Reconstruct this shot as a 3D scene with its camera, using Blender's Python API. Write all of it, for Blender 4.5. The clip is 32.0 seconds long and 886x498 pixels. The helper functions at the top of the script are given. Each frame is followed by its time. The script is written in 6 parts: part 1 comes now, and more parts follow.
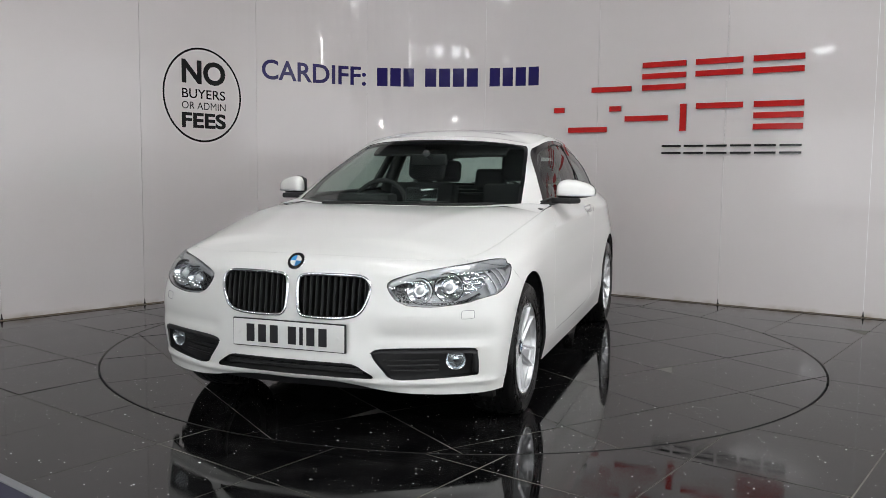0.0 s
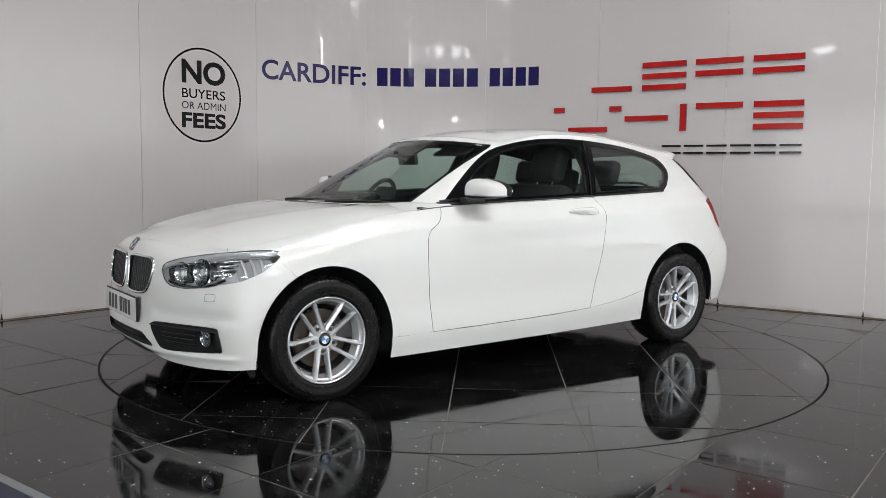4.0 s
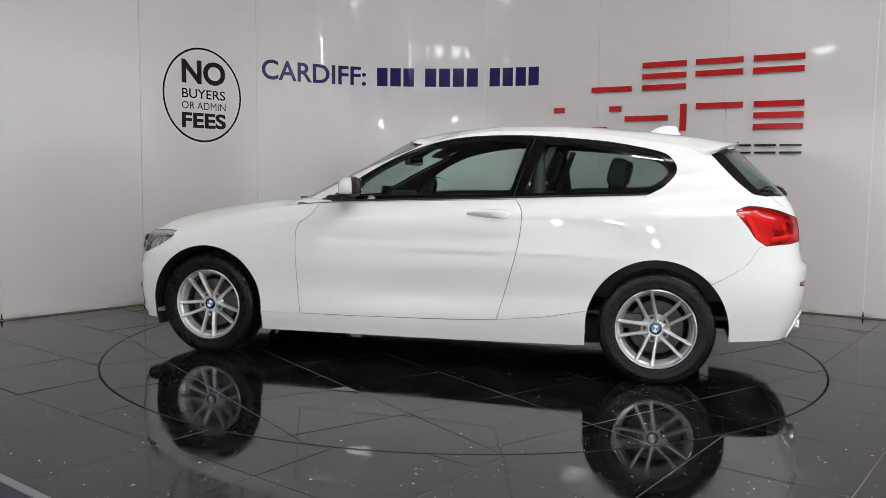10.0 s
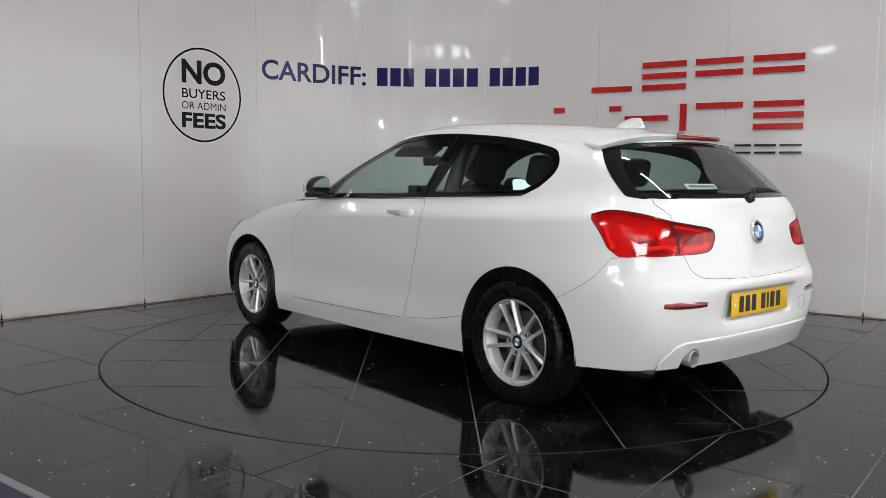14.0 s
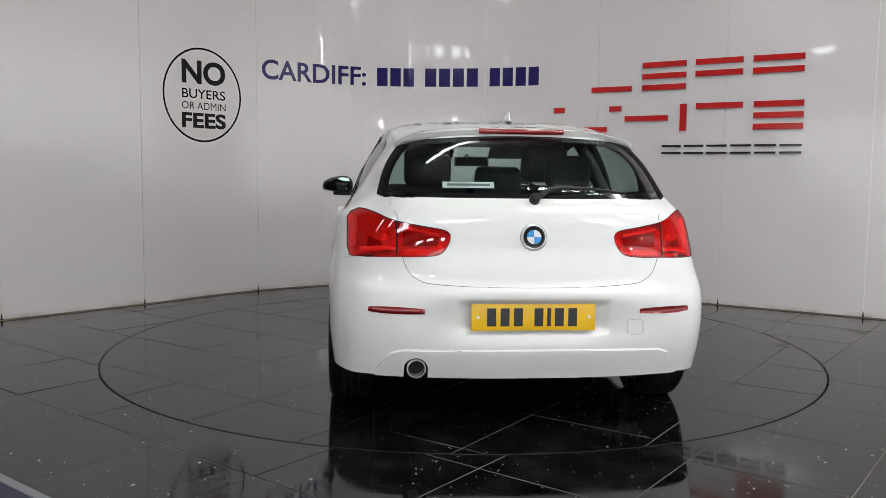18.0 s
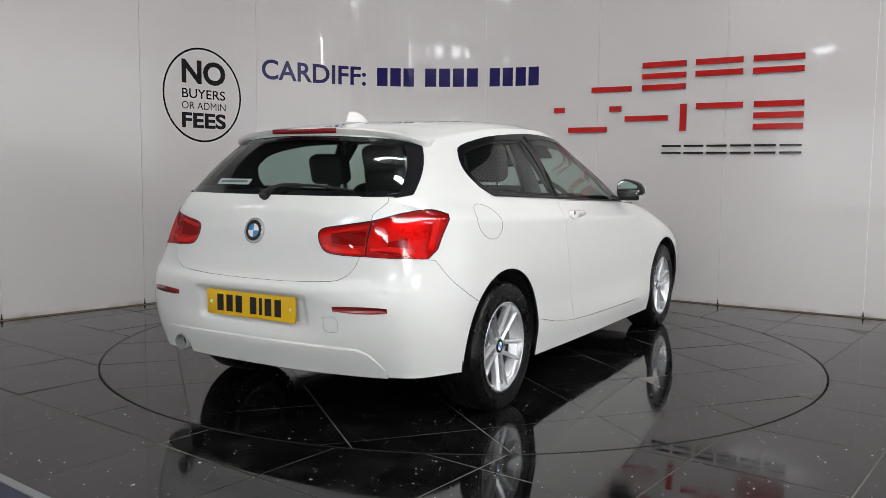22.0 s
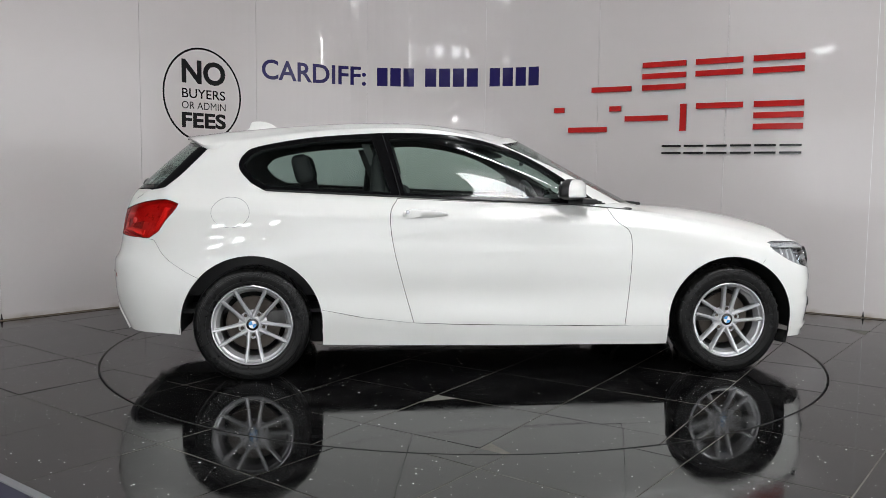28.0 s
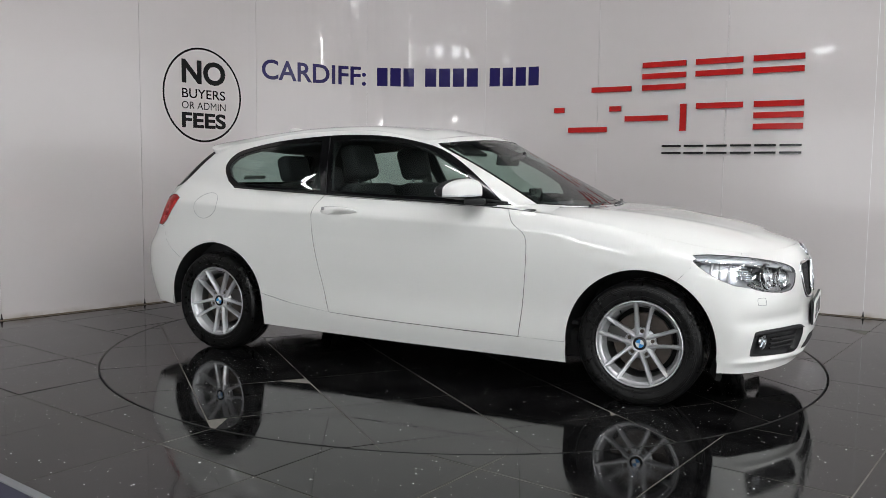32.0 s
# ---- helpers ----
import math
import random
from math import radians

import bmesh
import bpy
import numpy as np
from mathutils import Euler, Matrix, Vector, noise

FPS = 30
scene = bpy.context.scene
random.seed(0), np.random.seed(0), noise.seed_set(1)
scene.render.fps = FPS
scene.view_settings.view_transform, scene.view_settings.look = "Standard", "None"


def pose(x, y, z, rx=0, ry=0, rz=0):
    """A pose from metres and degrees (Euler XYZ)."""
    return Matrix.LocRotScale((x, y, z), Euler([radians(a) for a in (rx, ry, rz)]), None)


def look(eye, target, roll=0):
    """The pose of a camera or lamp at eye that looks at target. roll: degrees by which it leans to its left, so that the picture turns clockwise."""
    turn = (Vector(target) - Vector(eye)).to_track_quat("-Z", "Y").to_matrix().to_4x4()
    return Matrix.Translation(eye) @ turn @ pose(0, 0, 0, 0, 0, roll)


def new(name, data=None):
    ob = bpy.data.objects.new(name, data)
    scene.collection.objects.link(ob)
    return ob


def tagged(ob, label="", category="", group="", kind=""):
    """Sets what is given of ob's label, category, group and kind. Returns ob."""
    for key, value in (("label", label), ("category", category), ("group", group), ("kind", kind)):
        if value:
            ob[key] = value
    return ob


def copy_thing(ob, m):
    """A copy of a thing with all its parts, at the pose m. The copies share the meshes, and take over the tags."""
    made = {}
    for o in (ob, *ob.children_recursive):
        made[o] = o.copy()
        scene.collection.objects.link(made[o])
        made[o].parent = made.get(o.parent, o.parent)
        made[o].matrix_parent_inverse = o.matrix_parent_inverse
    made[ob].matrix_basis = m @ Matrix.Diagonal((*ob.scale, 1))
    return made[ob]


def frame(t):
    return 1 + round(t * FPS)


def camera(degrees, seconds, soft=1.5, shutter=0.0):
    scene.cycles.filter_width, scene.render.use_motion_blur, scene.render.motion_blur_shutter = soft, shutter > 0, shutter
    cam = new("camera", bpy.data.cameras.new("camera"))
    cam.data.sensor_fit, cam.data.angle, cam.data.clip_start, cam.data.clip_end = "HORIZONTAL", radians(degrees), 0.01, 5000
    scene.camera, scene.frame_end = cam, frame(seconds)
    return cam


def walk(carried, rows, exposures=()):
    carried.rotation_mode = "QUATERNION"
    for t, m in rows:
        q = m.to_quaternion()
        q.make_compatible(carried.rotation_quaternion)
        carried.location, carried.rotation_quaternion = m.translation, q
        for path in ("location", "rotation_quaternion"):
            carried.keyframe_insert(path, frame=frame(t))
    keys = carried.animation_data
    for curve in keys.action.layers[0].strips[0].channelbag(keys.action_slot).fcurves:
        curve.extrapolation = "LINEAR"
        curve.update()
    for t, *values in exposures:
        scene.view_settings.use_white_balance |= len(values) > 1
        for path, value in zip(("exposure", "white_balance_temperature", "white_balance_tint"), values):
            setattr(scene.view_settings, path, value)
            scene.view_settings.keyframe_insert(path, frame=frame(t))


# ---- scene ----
from functools import partial
from mathutils.geometry import delaunay_2d_cdt

# ---- camera and its stand ----
EYE = Vector((0.0, -5.508, 1.123))
TILT, PAN, LEAN = 5.154, -1.277, 0.636
AIM = EYE + Vector((math.sin(radians(PAN)) * math.cos(radians(TILT)), math.cos(radians(PAN)) * math.cos(radians(TILT)), -math.sin(radians(TILT))))
cam = camera(55.95, 32.0, soft=0.6)
walk(cam, [(0.0, look(EYE, AIM, LEAN)), (32.0, look(EYE, AIM, LEAN))], exposures=[(0.0, 0.33), (32.0, 0.33)])

# heading of the turntable, second by second (degrees)
TURN = [252.51, 243.64, 234.93, 226.25, 217.78, 209.07, 200.18, 191.52, 183.3, 175.05, 166.56, 157.91, 149.31, 140.73, 131.96,
        123.1, 114.17, 105.18, 96.24, 87.36, 78.55, 69.74, 60.84, 51.76, 42.86, 34.2, 25.58, 16.9, 8.17, -0.29, -8.7, -17.27, -25.99]
CAR_OFF = Vector((0.0806, -0.0807, 0.0))
TABLE_R = 2.24

# ---- world ----
world = bpy.data.worlds.new("world")
scene.world = world
world.use_nodes = True
wnt = world.node_tree
sky = wnt.nodes.new("ShaderNodeTexSky")
sky.sky_type = "NISHITA"
sky.sun_disc = False
sky.sun_elevation = radians(40)
sky.sun_rotation = radians(200)
wnt.nodes["Background"].inputs[1].default_value = 0.08
wnt.links.new(sky.outputs[0], wnt.nodes["Background"].inputs[0])


# ---- materials ----
def mat(name, color=(0.5, 0.5, 0.5), rough=0.5, metal=0.0, **more):
    m = bpy.data.materials.new(name)
    m.use_nodes = True
    b = m.node_tree.nodes["Principled BSDF"]
    b.inputs["Base Color"].default_value = (*color, 1)
    b.inputs["Roughness"].default_value = rough
    b.inputs["Metallic"].default_value = metal
    for k, v in more.items():
        b.inputs[k.replace("_", " ")].default_value = v
    return m


def node(m, kind, **props):
    n = m.node_tree.nodes.new("ShaderNode" + kind)
    for k, v in props.items():
        if k == "ins":
            for i, val in v.items():
                n.inputs[i].default_value = val
        elif k == "op":
            n.operation = v
    return n


def link(m, a, b):
    m.node_tree.links.new(a, b)


def bsdf(m):
    return m.node_tree.nodes["Principled BSDF"]


def coords(m, kind="Object"):
    return node(m, "TexCoord").outputs[kind]


def ramp(m, fac, stops):
    r = node(m, "ValToRGB")
    while len(r.color_ramp.elements) < len(stops):
        r.color_ramp.elements.new(0.5)
    for e, (p, c) in zip(r.color_ramp.elements, stops):
        e.position, e.color = p, (*c, 1) if len(c) == 3 else c
    link(m, fac, r.inputs[0])
    return r.outputs[0]


def noise_tex(m, scale, detail=4.0, rough=0.5, vec=None):
    n = node(m, "TexNoise", ins={"Scale": scale, "Detail": detail, "Roughness": rough})
    link(m, vec or coords(m), n.inputs["Vector"])
    return n.outputs[0]


def bump(m, height, strength, distance=0.002):
    b = node(m, "Bump", ins={"Strength": strength, "Distance": distance})
    link(m, height, b.inputs["Height"])
    link(m, b.outputs[0], bsdf(m).inputs["Normal"])
    return b


def grained(name, c0, c1, scale, r0, r1, metal=0.0, bumps=0.0, **more):
    """A surface whose colour and gloss drift at two scales."""
    m = mat(name, c0, r0, metal, **more)
    fine, big = noise_tex(m, scale), noise_tex(m, scale * 0.08, 3)
    mix = node(m, "Math", op="MULTIPLY_ADD", ins={1: 0.5, 2: 0.0})
    link(m, fine, mix.inputs[0])
    add = node(m, "Math", op="MULTIPLY_ADD", ins={1: 0.5})
    link(m, big, add.inputs[0])
    link(m, mix.outputs[0], add.inputs[2])
    link(m, ramp(m, add.outputs[0], [(0.3, c0), (0.7, c1)]), bsdf(m).inputs["Base Color"])
    mr = node(m, "MapRange", ins={1: 0.3, 2: 0.7, 3: r0, 4: r1})
    link(m, add.outputs[0], mr.inputs[0])
    link(m, mr.outputs[0], bsdf(m).inputs["Roughness"])
    if bumps:
        bump(m, fine, bumps)
    return m


def glowing(name, color, strength):
    m = bpy.data.materials.new(name)
    m.use_nodes = True
    nt = m.node_tree
    nt.nodes.remove(nt.nodes["Principled BSDF"])
    e = nt.nodes.new("ShaderNodeEmission")
    e.inputs[0].default_value, e.inputs[1].default_value = (*color, 1), strength
    nt.links.new(e.outputs[0], nt.nodes["Material Output"].inputs[0])
    return m


def clear(name, tint, rough=0.0, edge=0.9):
    """Thin glass: straight through with a tint, and a mirror film by Fresnel."""
    m = bpy.data.materials.new(name)
    m.use_nodes = True
    nt = m.node_tree
    nt.nodes.remove(nt.nodes["Principled BSDF"])
    t, g, x, f, p, a = (nt.nodes.new("ShaderNode" + k) for k in ("BsdfTransparent", "BsdfGlossy", "MixShader", "LayerWeight", "Math", "Math"))
    t.inputs[0].default_value = (*tint, 1)
    g.inputs["Roughness"].default_value = rough
    f.inputs[0].default_value = 0.5
    p.operation, p.inputs[1].default_value = "POWER", 4.6
    a.operation, a.inputs[1].default_value, a.inputs[2].default_value = "MULTIPLY_ADD", edge, 0.06
    nt.links.new(f.outputs["Facing"], p.inputs[0])
    nt.links.new(p.outputs[0], a.inputs[0])
    nt.links.new(a.outputs[0], x.inputs[0])
    nt.links.new(t.outputs[0], x.inputs[1])
    nt.links.new(g.outputs[0], x.inputs[2])
    nt.links.new(x.outputs[0], nt.nodes["Material Output"].inputs[0])
    return m


PAINT = mat("white_paint", (0.775, 0.775, 0.750), 0.45, Coat_Weight=1.0, Coat_Roughness=0.012, Specular_IOR_Level=0.15)
bump(PAINT, noise_tex(PAINT, 90.0, 2), 0.006, 0.0006)
BLACK_TRIM = grained("black_plastic", (0.012, 0.012, 0.013), (0.022, 0.022, 0.023), 60, 0.42, 0.55, bumps=0.15, Specular_IOR_Level=0.3)
SATIN_BLACK = mat("satin_black_trim", (0.004, 0.004, 0.0045), 0.10, Specular_IOR_Level=0.25)
AERO_BLACK = mat("matt_black_blade", (0.006, 0.006, 0.007), 0.55, Specular_IOR_Level=0.06)
GLOSS_BLACK = mat("gloss_black", (0.008, 0.008, 0.009), 0.08, Coat_Weight=0.5)
DARK = mat("dark_void", (0.006, 0.006, 0.006), 0.9)
CHROME = mat("chrome", (0.82, 0.83, 0.85), 0.07, 1.0)
RUBBER = grained("tyre_rubber", (0.003, 0.003, 0.003), (0.006, 0.0058, 0.0056), 40, 0.22, 0.36, bumps=0.2, Specular_IOR_Level=0.22)
ALLOY = grained("silver_alloy", (0.60, 0.605, 0.62), (0.63, 0.635, 0.645), 14, 0.23, 0.27, 0.55, Coat_Weight=0.4)
IRON = grained("brake_iron", (0.05, 0.039, 0.031), (0.10, 0.084, 0.071), 30, 0.4, 0.6, 0.4)
GLASS = clear("window_glass", (0.72, 0.84, 0.79))
GLASS_DARK = clear("privacy_glass", (0.62, 0.73, 0.69))
LENS = clear("clear_lens", (0.92, 0.94, 0.95))
RED_GLASS = clear("red_glass", (0.92, 0.026, 0.022), 0.0, 0.3)
RED_INNER = grained("red_reflector", (0.62, 0.40, 0.38), (0.74, 0.50, 0.46), 45, 0.25, 0.4, 0.3)
RED_BAR = mat("light_guide", (0.95, 0.80, 0.74), 0.35)
RED_DEEP = mat("deep_housing", (0.24, 0.12, 0.11), 0.3)
RED_LENS = mat("red_lens", (0.24, 0.007, 0.010), 0.06, Coat_Weight=1.0)
BLUE = mat("badge_blue", (0.06, 0.28, 0.62), 0.15, Coat_Weight=1.0)
WHITE = mat("badge_white", (0.8, 0.8, 0.8), 0.15, Coat_Weight=1.0)
SEAT = grained("anthracite_cloth", (0.018, 0.018, 0.02), (0.035, 0.034, 0.036), 120, 0.75, 0.9, bumps=0.4)
CABIN = grained("cabin_plastic", (0.016, 0.016, 0.017), (0.028, 0.028, 0.028), 80, 0.5, 0.65, bumps=0.2)
HEADLINER = grained("grey_headliner", (0.10, 0.10, 0.10), (0.14, 0.135, 0.13), 100, 0.85, 0.95)
PLATE_W = grained("plate_white", (0.74, 0.74, 0.72), (0.80, 0.80, 0.78), 6, 0.25, 0.35)
PLATE_Y = grained("plate_yellow", (0.78, 0.46, 0.012), (0.84, 0.52, 0.02), 6, 0.25, 0.35)
INK = mat("black_ink", (0.012, 0.012, 0.014), 0.35)


# ---- mesh helpers ----
def empty(name, **tags):
    return tagged(new(name), **tags)


def mesh_of(name, verts, faces, material, normals=None, smooth=True):
    me = bpy.data.meshes.new(name)
    me.from_pydata([tuple(v) for v in verts], [], [tuple(f) for f in faces])
    me.materials.append(material)
    me.update()
    if smooth:
        me.polygons.foreach_set("use_smooth", [True] * len(me.polygons))
    if normals is not None:
        me.normals_split_custom_set_from_vertices([tuple(n) for n in normals])
    return me


def part(name, bm, material, parent, label=""):
    """Links a bmesh, or a ready mesh, as one mesh object under a thing or a part."""
    if isinstance(bm, bmesh.types.BMesh):
        me = bpy.data.meshes.new(name)
        bm.normal_update()
        bm.to_mesh(me)
        bm.free()
        me.materials.append(material)
    else:
        me = bm
        if material and not me.materials:
            me.materials.append(material)
    ob = new(name, me)
    ob.parent = parent
    if label:
        ob["label"] = label
    return ob


def soft(bm, angle=35):
    for f in bm.faces:
        f.smooth = True
    for e in bm.edges:
        if len(e.link_faces) == 2 and e.calc_face_angle(0) > radians(angle):
            e.smooth = False
    return bm


def box(sx, sy, sz, at=(0, 0, 0), bevel=0.0, m=None, seg=2):
    bm = bmesh.new()
    bmesh.ops.create_cube(bm, size=1.0, matrix=Matrix.Diagonal((sx, sy, sz, 1)))
    if bevel:
        bmesh.ops.bevel(bm, geom=bm.edges[:], offset=bevel, segments=seg, affect="EDGES", profile=0.6)
        soft(bm)
    bmesh.ops.transform(bm, matrix=Matrix.Translation(at) @ (m or Matrix()), verts=bm.verts[:])
    return bm


def lathe(profile, n=48, m=None, close=False):
    """Turns (radius, height) pairs about the z axis."""
    bm = bmesh.new()
    rings = []
    for r, h in profile:
        rings.append([bm.verts.new((r * math.cos(2 * math.pi * k / n), r * math.sin(2 * math.pi * k / n), h)) for k in range(n)])
    loops = list(zip(rings, rings[1:])) + ([(rings[-1], rings[0])] if close else [])
    for a, b in loops:
        for k in range(n):
            bm.faces.new((a[k], a[(k + 1) % n], b[(k + 1) % n], b[k]))
    if not close:
        for ring, flip in ((rings[0], True), (rings[-1], False)):
            if profile[0 if flip else -1][0] > 1e-5:
                bm.faces.new(ring[::-1] if flip else ring)
    bmesh.ops.remove_doubles(bm, verts=bm.verts[:], dist=1e-6)
    bmesh.ops.recalc_face_normals(bm, faces=bm.faces[:])
    soft(bm)
    if m:
        bmesh.ops.transform(bm, matrix=m, verts=bm.verts[:])
    return bm


def tube(points, radius, n=10, closed=False):
    """A round bar along points; radius is one number or one for each point."""
    bm = bmesh.new()
    pts = [Vector(p) for p in points]
    rad = radius if isinstance(radius, (list, tuple)) else [radius] * len(pts)
    rings, up = [], Vector((0, 0, 1))
    for i, p in enumerate(pts):
        a = pts[(i - 1) % len(pts)] if closed else pts[max(i - 1, 0)]
        b = pts[(i + 1) % len(pts)] if closed else pts[min(i + 1, len(pts) - 1)]
        d = (b - a).normalized()
        u = d.cross(up)
        u = (u if u.length > 0.05 else d.cross(Vector((1, 0, 0)))).normalized()
        w = u.cross(d)
        rings.append([bm.verts.new(p + rad[i] * (math.cos(2 * math.pi * k / n) * u + math.sin(2 * math.pi * k / n) * w)) for k in range(n)])
    pairs = list(zip(rings, rings[1:])) + ([(rings[-1], rings[0])] if closed else [])
    for a, b in pairs:
        for k in range(n):
            bm.faces.new((a[k], a[(k + 1) % n], b[(k + 1) % n], b[k]))
    if not closed:
        bm.faces.new(rings[0][::-1])
        bm.faces.new(rings[-1])
    bmesh.ops.recalc_face_normals(bm, faces=bm.faces[:])
    return soft(bm, 60)


def merged(*bms):
    out = bmesh.new()
    for b in bms:
        me = bpy.data.meshes.new("tmp")
        b.to_mesh(me)
        out.from_mesh(me)
        b.free()
        bpy.data.meshes.remove(me)
    return out


def inside(poly, x, y):
    c, j = False, len(poly) - 1
    for i in range(len(poly)):
        (xi, yi), (xj, yj) = poly[i], poly[j]
        if (yi > y) != (yj > y) and x < (xj - xi) * (y - yi) / (yj - yi) + xi:
            c = not c
        j = i
    return c


def spline(pts, per=8, closed=False):
    """Catmull-Rom through points of any dimension."""
    P = [np.array(p, float) for p in pts]
    n, out = len(P), []
    for i in range(n if closed else n - 1):
        if closed:
            a, b, c, d = P[(i - 1) % n], P[i], P[(i + 1) % n], P[(i + 2) % n]
        else:
            b, c = P[i], P[i + 1]
            a = P[i - 1] if i else 2 * b - c
            d = P[i + 2] if i + 2 < n else 2 * c - b
        for k in range(per):
            f = k / per
            out.append(0.5 * (2 * b + (c - a) * f + (2 * a - 5 * b + 4 * c - d) * f * f + (3 * b - a - 3 * c + d) * f ** 3))
    if not closed:
        out.append(P[-1])
    return out

# ---- the room ----
FLOOR_TILE = mat("black_granite", (0.012, 0.012, 0.013), 0.09)
_m = FLOOR_TILE
_flecks = []
for _sc, _big, _few in ((13.0, 0.060, 0.84), (29.0, 0.085, 0.88), (41.0, 0.10, 0.93)):
    _v = node(_m, "TexVoronoi", ins={"Scale": _sc})
    _v.voronoi_dimensions = "2D"
    link(_m, coords(_m), _v.inputs["Vector"])
    _sep = node(_m, "SeparateColor")
    link(_m, _v.outputs["Color"], _sep.inputs[0])
    _sz = node(_m, "Math", op="MULTIPLY", ins={1: _big})
    link(_m, _sep.outputs[1], _sz.inputs[0])
    _d = node(_m, "Math", op="LESS_THAN")
    link(_m, _v.outputs["Distance"], _d.inputs[0])
    link(_m, _sz.outputs[0], _d.inputs[1])
    _p = node(_m, "Math", op="GREATER_THAN", ins={1: _few})
    link(_m, _sep.outputs[0], _p.inputs[0])
    _q = node(_m, "Math", op="MULTIPLY")
    link(_m, _d.outputs[0], _q.inputs[0])
    link(_m, _p.outputs[0], _q.inputs[1])
    _w = node(_m, "Math", op="GREATER_THAN", ins={1: 0.47})
    link(_m, noise_tex(_m, 1.7 + len(_flecks), 3, 0.6), _w.inputs[0])
    _k = node(_m, "Math", op="MULTIPLY")
    link(_m, _q.outputs[0], _k.inputs[0])
    link(_m, _w.outputs[0], _k.inputs[1])
    _flecks.append(_k if _flecks else _q)
_s = node(_m, "Math", op="MAXIMUM")
link(_m, _flecks[0].outputs[0], _s.inputs[0])
link(_m, _flecks[1].outputs[0], _s.inputs[1])
_s2 = node(_m, "Math", op="MAXIMUM")
link(_m, _s.outputs[0], _s2.inputs[0])
link(_m, _flecks[2].outputs[0], _s2.inputs[1])
_s = _s2
_mix = node(_m, "Mix")
_mix.data_type = "RGBA"
link(_m, _s.outputs[0], _mix.inputs["Factor"])
link(_m, ramp(_m, noise_tex(_m, 5.0, 9, 0.66), [(0.38, (0.002, 0.002, 0.0023)), (0.55, (0.008, 0.0078, 0.008)), (0.78, (0.030, 0.0295, 0.029))]), _mix.inputs["A"])
_mix.inputs["B"].default_value = (0.92, 0.92, 0.90, 1)
bsdf(_m).inputs["IOR"].default_value = 1.42
link(_m, _mix.outputs["Result"], bsdf(_m).inputs["Base Color"])
_r = node(_m, "MapRange", ins={1: 0.38, 2: 0.66, 3: 0.02, 4: 0.13})
link(_m, noise_tex(_m, 3.4, 8, 0.66), _r.inputs[0])
link(_m, _r.outputs[0], bsdf(_m).inputs["Roughness"])
bump(_m, noise_tex(_m, 1.6, 2), 0.05, 0.01)
GROUT = grained("grey_grout", (0.09, 0.085, 0.075), (0.17, 0.16, 0.14), 30, 0.8, 0.95)
RUBBER_GAP = mat("turntable_gap", (0.006, 0.006, 0.006), 0.7)
PANEL = grained("white_gloss_panel", (0.572, 0.537, 0.531), (0.607, 0.572, 0.566), 0.7, 0.13, 0.17, Coat_Weight=0.36, Coat_Roughness=0.012, Specular_IOR_Level=0.25)
bump(PANEL, noise_tex(PANEL, 1.1, 2), 0.10, 0.01)
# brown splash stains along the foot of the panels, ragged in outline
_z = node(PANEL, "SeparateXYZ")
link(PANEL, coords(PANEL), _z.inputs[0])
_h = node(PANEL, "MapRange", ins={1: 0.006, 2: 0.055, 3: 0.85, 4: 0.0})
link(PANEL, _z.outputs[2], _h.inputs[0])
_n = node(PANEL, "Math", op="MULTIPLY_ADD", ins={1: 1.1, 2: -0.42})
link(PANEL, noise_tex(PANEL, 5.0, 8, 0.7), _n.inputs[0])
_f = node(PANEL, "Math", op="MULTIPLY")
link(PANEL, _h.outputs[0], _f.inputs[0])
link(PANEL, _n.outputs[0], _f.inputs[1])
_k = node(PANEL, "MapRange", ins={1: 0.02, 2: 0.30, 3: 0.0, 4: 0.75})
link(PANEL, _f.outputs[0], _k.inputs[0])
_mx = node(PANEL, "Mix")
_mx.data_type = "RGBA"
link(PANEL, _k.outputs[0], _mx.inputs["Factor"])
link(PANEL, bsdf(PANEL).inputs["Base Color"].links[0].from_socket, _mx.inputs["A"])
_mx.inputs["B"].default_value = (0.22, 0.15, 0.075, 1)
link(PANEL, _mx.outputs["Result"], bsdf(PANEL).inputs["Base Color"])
SEALANT = grained("dirty_sealant", (0.025, 0.017, 0.010), (0.20, 0.155, 0.10), 3, 0.6, 0.9, bumps=0.3)
CEILING = grained("grey_ceiling", (0.28, 0.28, 0.29), (0.36, 0.36, 0.36), 2, 0.7, 0.9)
PLAIN_WALL = grained("showroom_wall", (0.74, 0.74, 0.74), (0.80, 0.79, 0.78), 1.2, 0.5, 0.7)
STEEL = grained("painted_steel", (0.16, 0.17, 0.18), (0.24, 0.24, 0.25), 6, 0.4, 0.6)


laid = random.Random(7)


def tile_mesh(name, tris, pts, z0, z1, material):
    """A flat piece with sides, from a triangulated outline."""
    n = len(pts)
    # no two tiles lie quite level
    gx, gy = laid.gauss(0, 0.0016), laid.gauss(0, 0.0016)
    cx, cy = sum(p[0] for p in pts) / n, sum(p[1] for p in pts) / n
    verts = [(x, y, z1 - 0.0008 + gx * (x - cx) + gy * (y - cy)) for x, y in pts] + [(x, y, z0) for x, y in pts]
    count = {}
    for a, b, c in tris:
        for e in ((a, b), (b, c), (c, a)):
            count[e] = 1
    rim = [e for e in count if (e[1], e[0]) not in count]
    faces = [tuple(t) for t in tris] + [(b, a, a + n, b + n) for a, b in rim]
    return mesh_of(name, verts, faces, material, smooth=False)


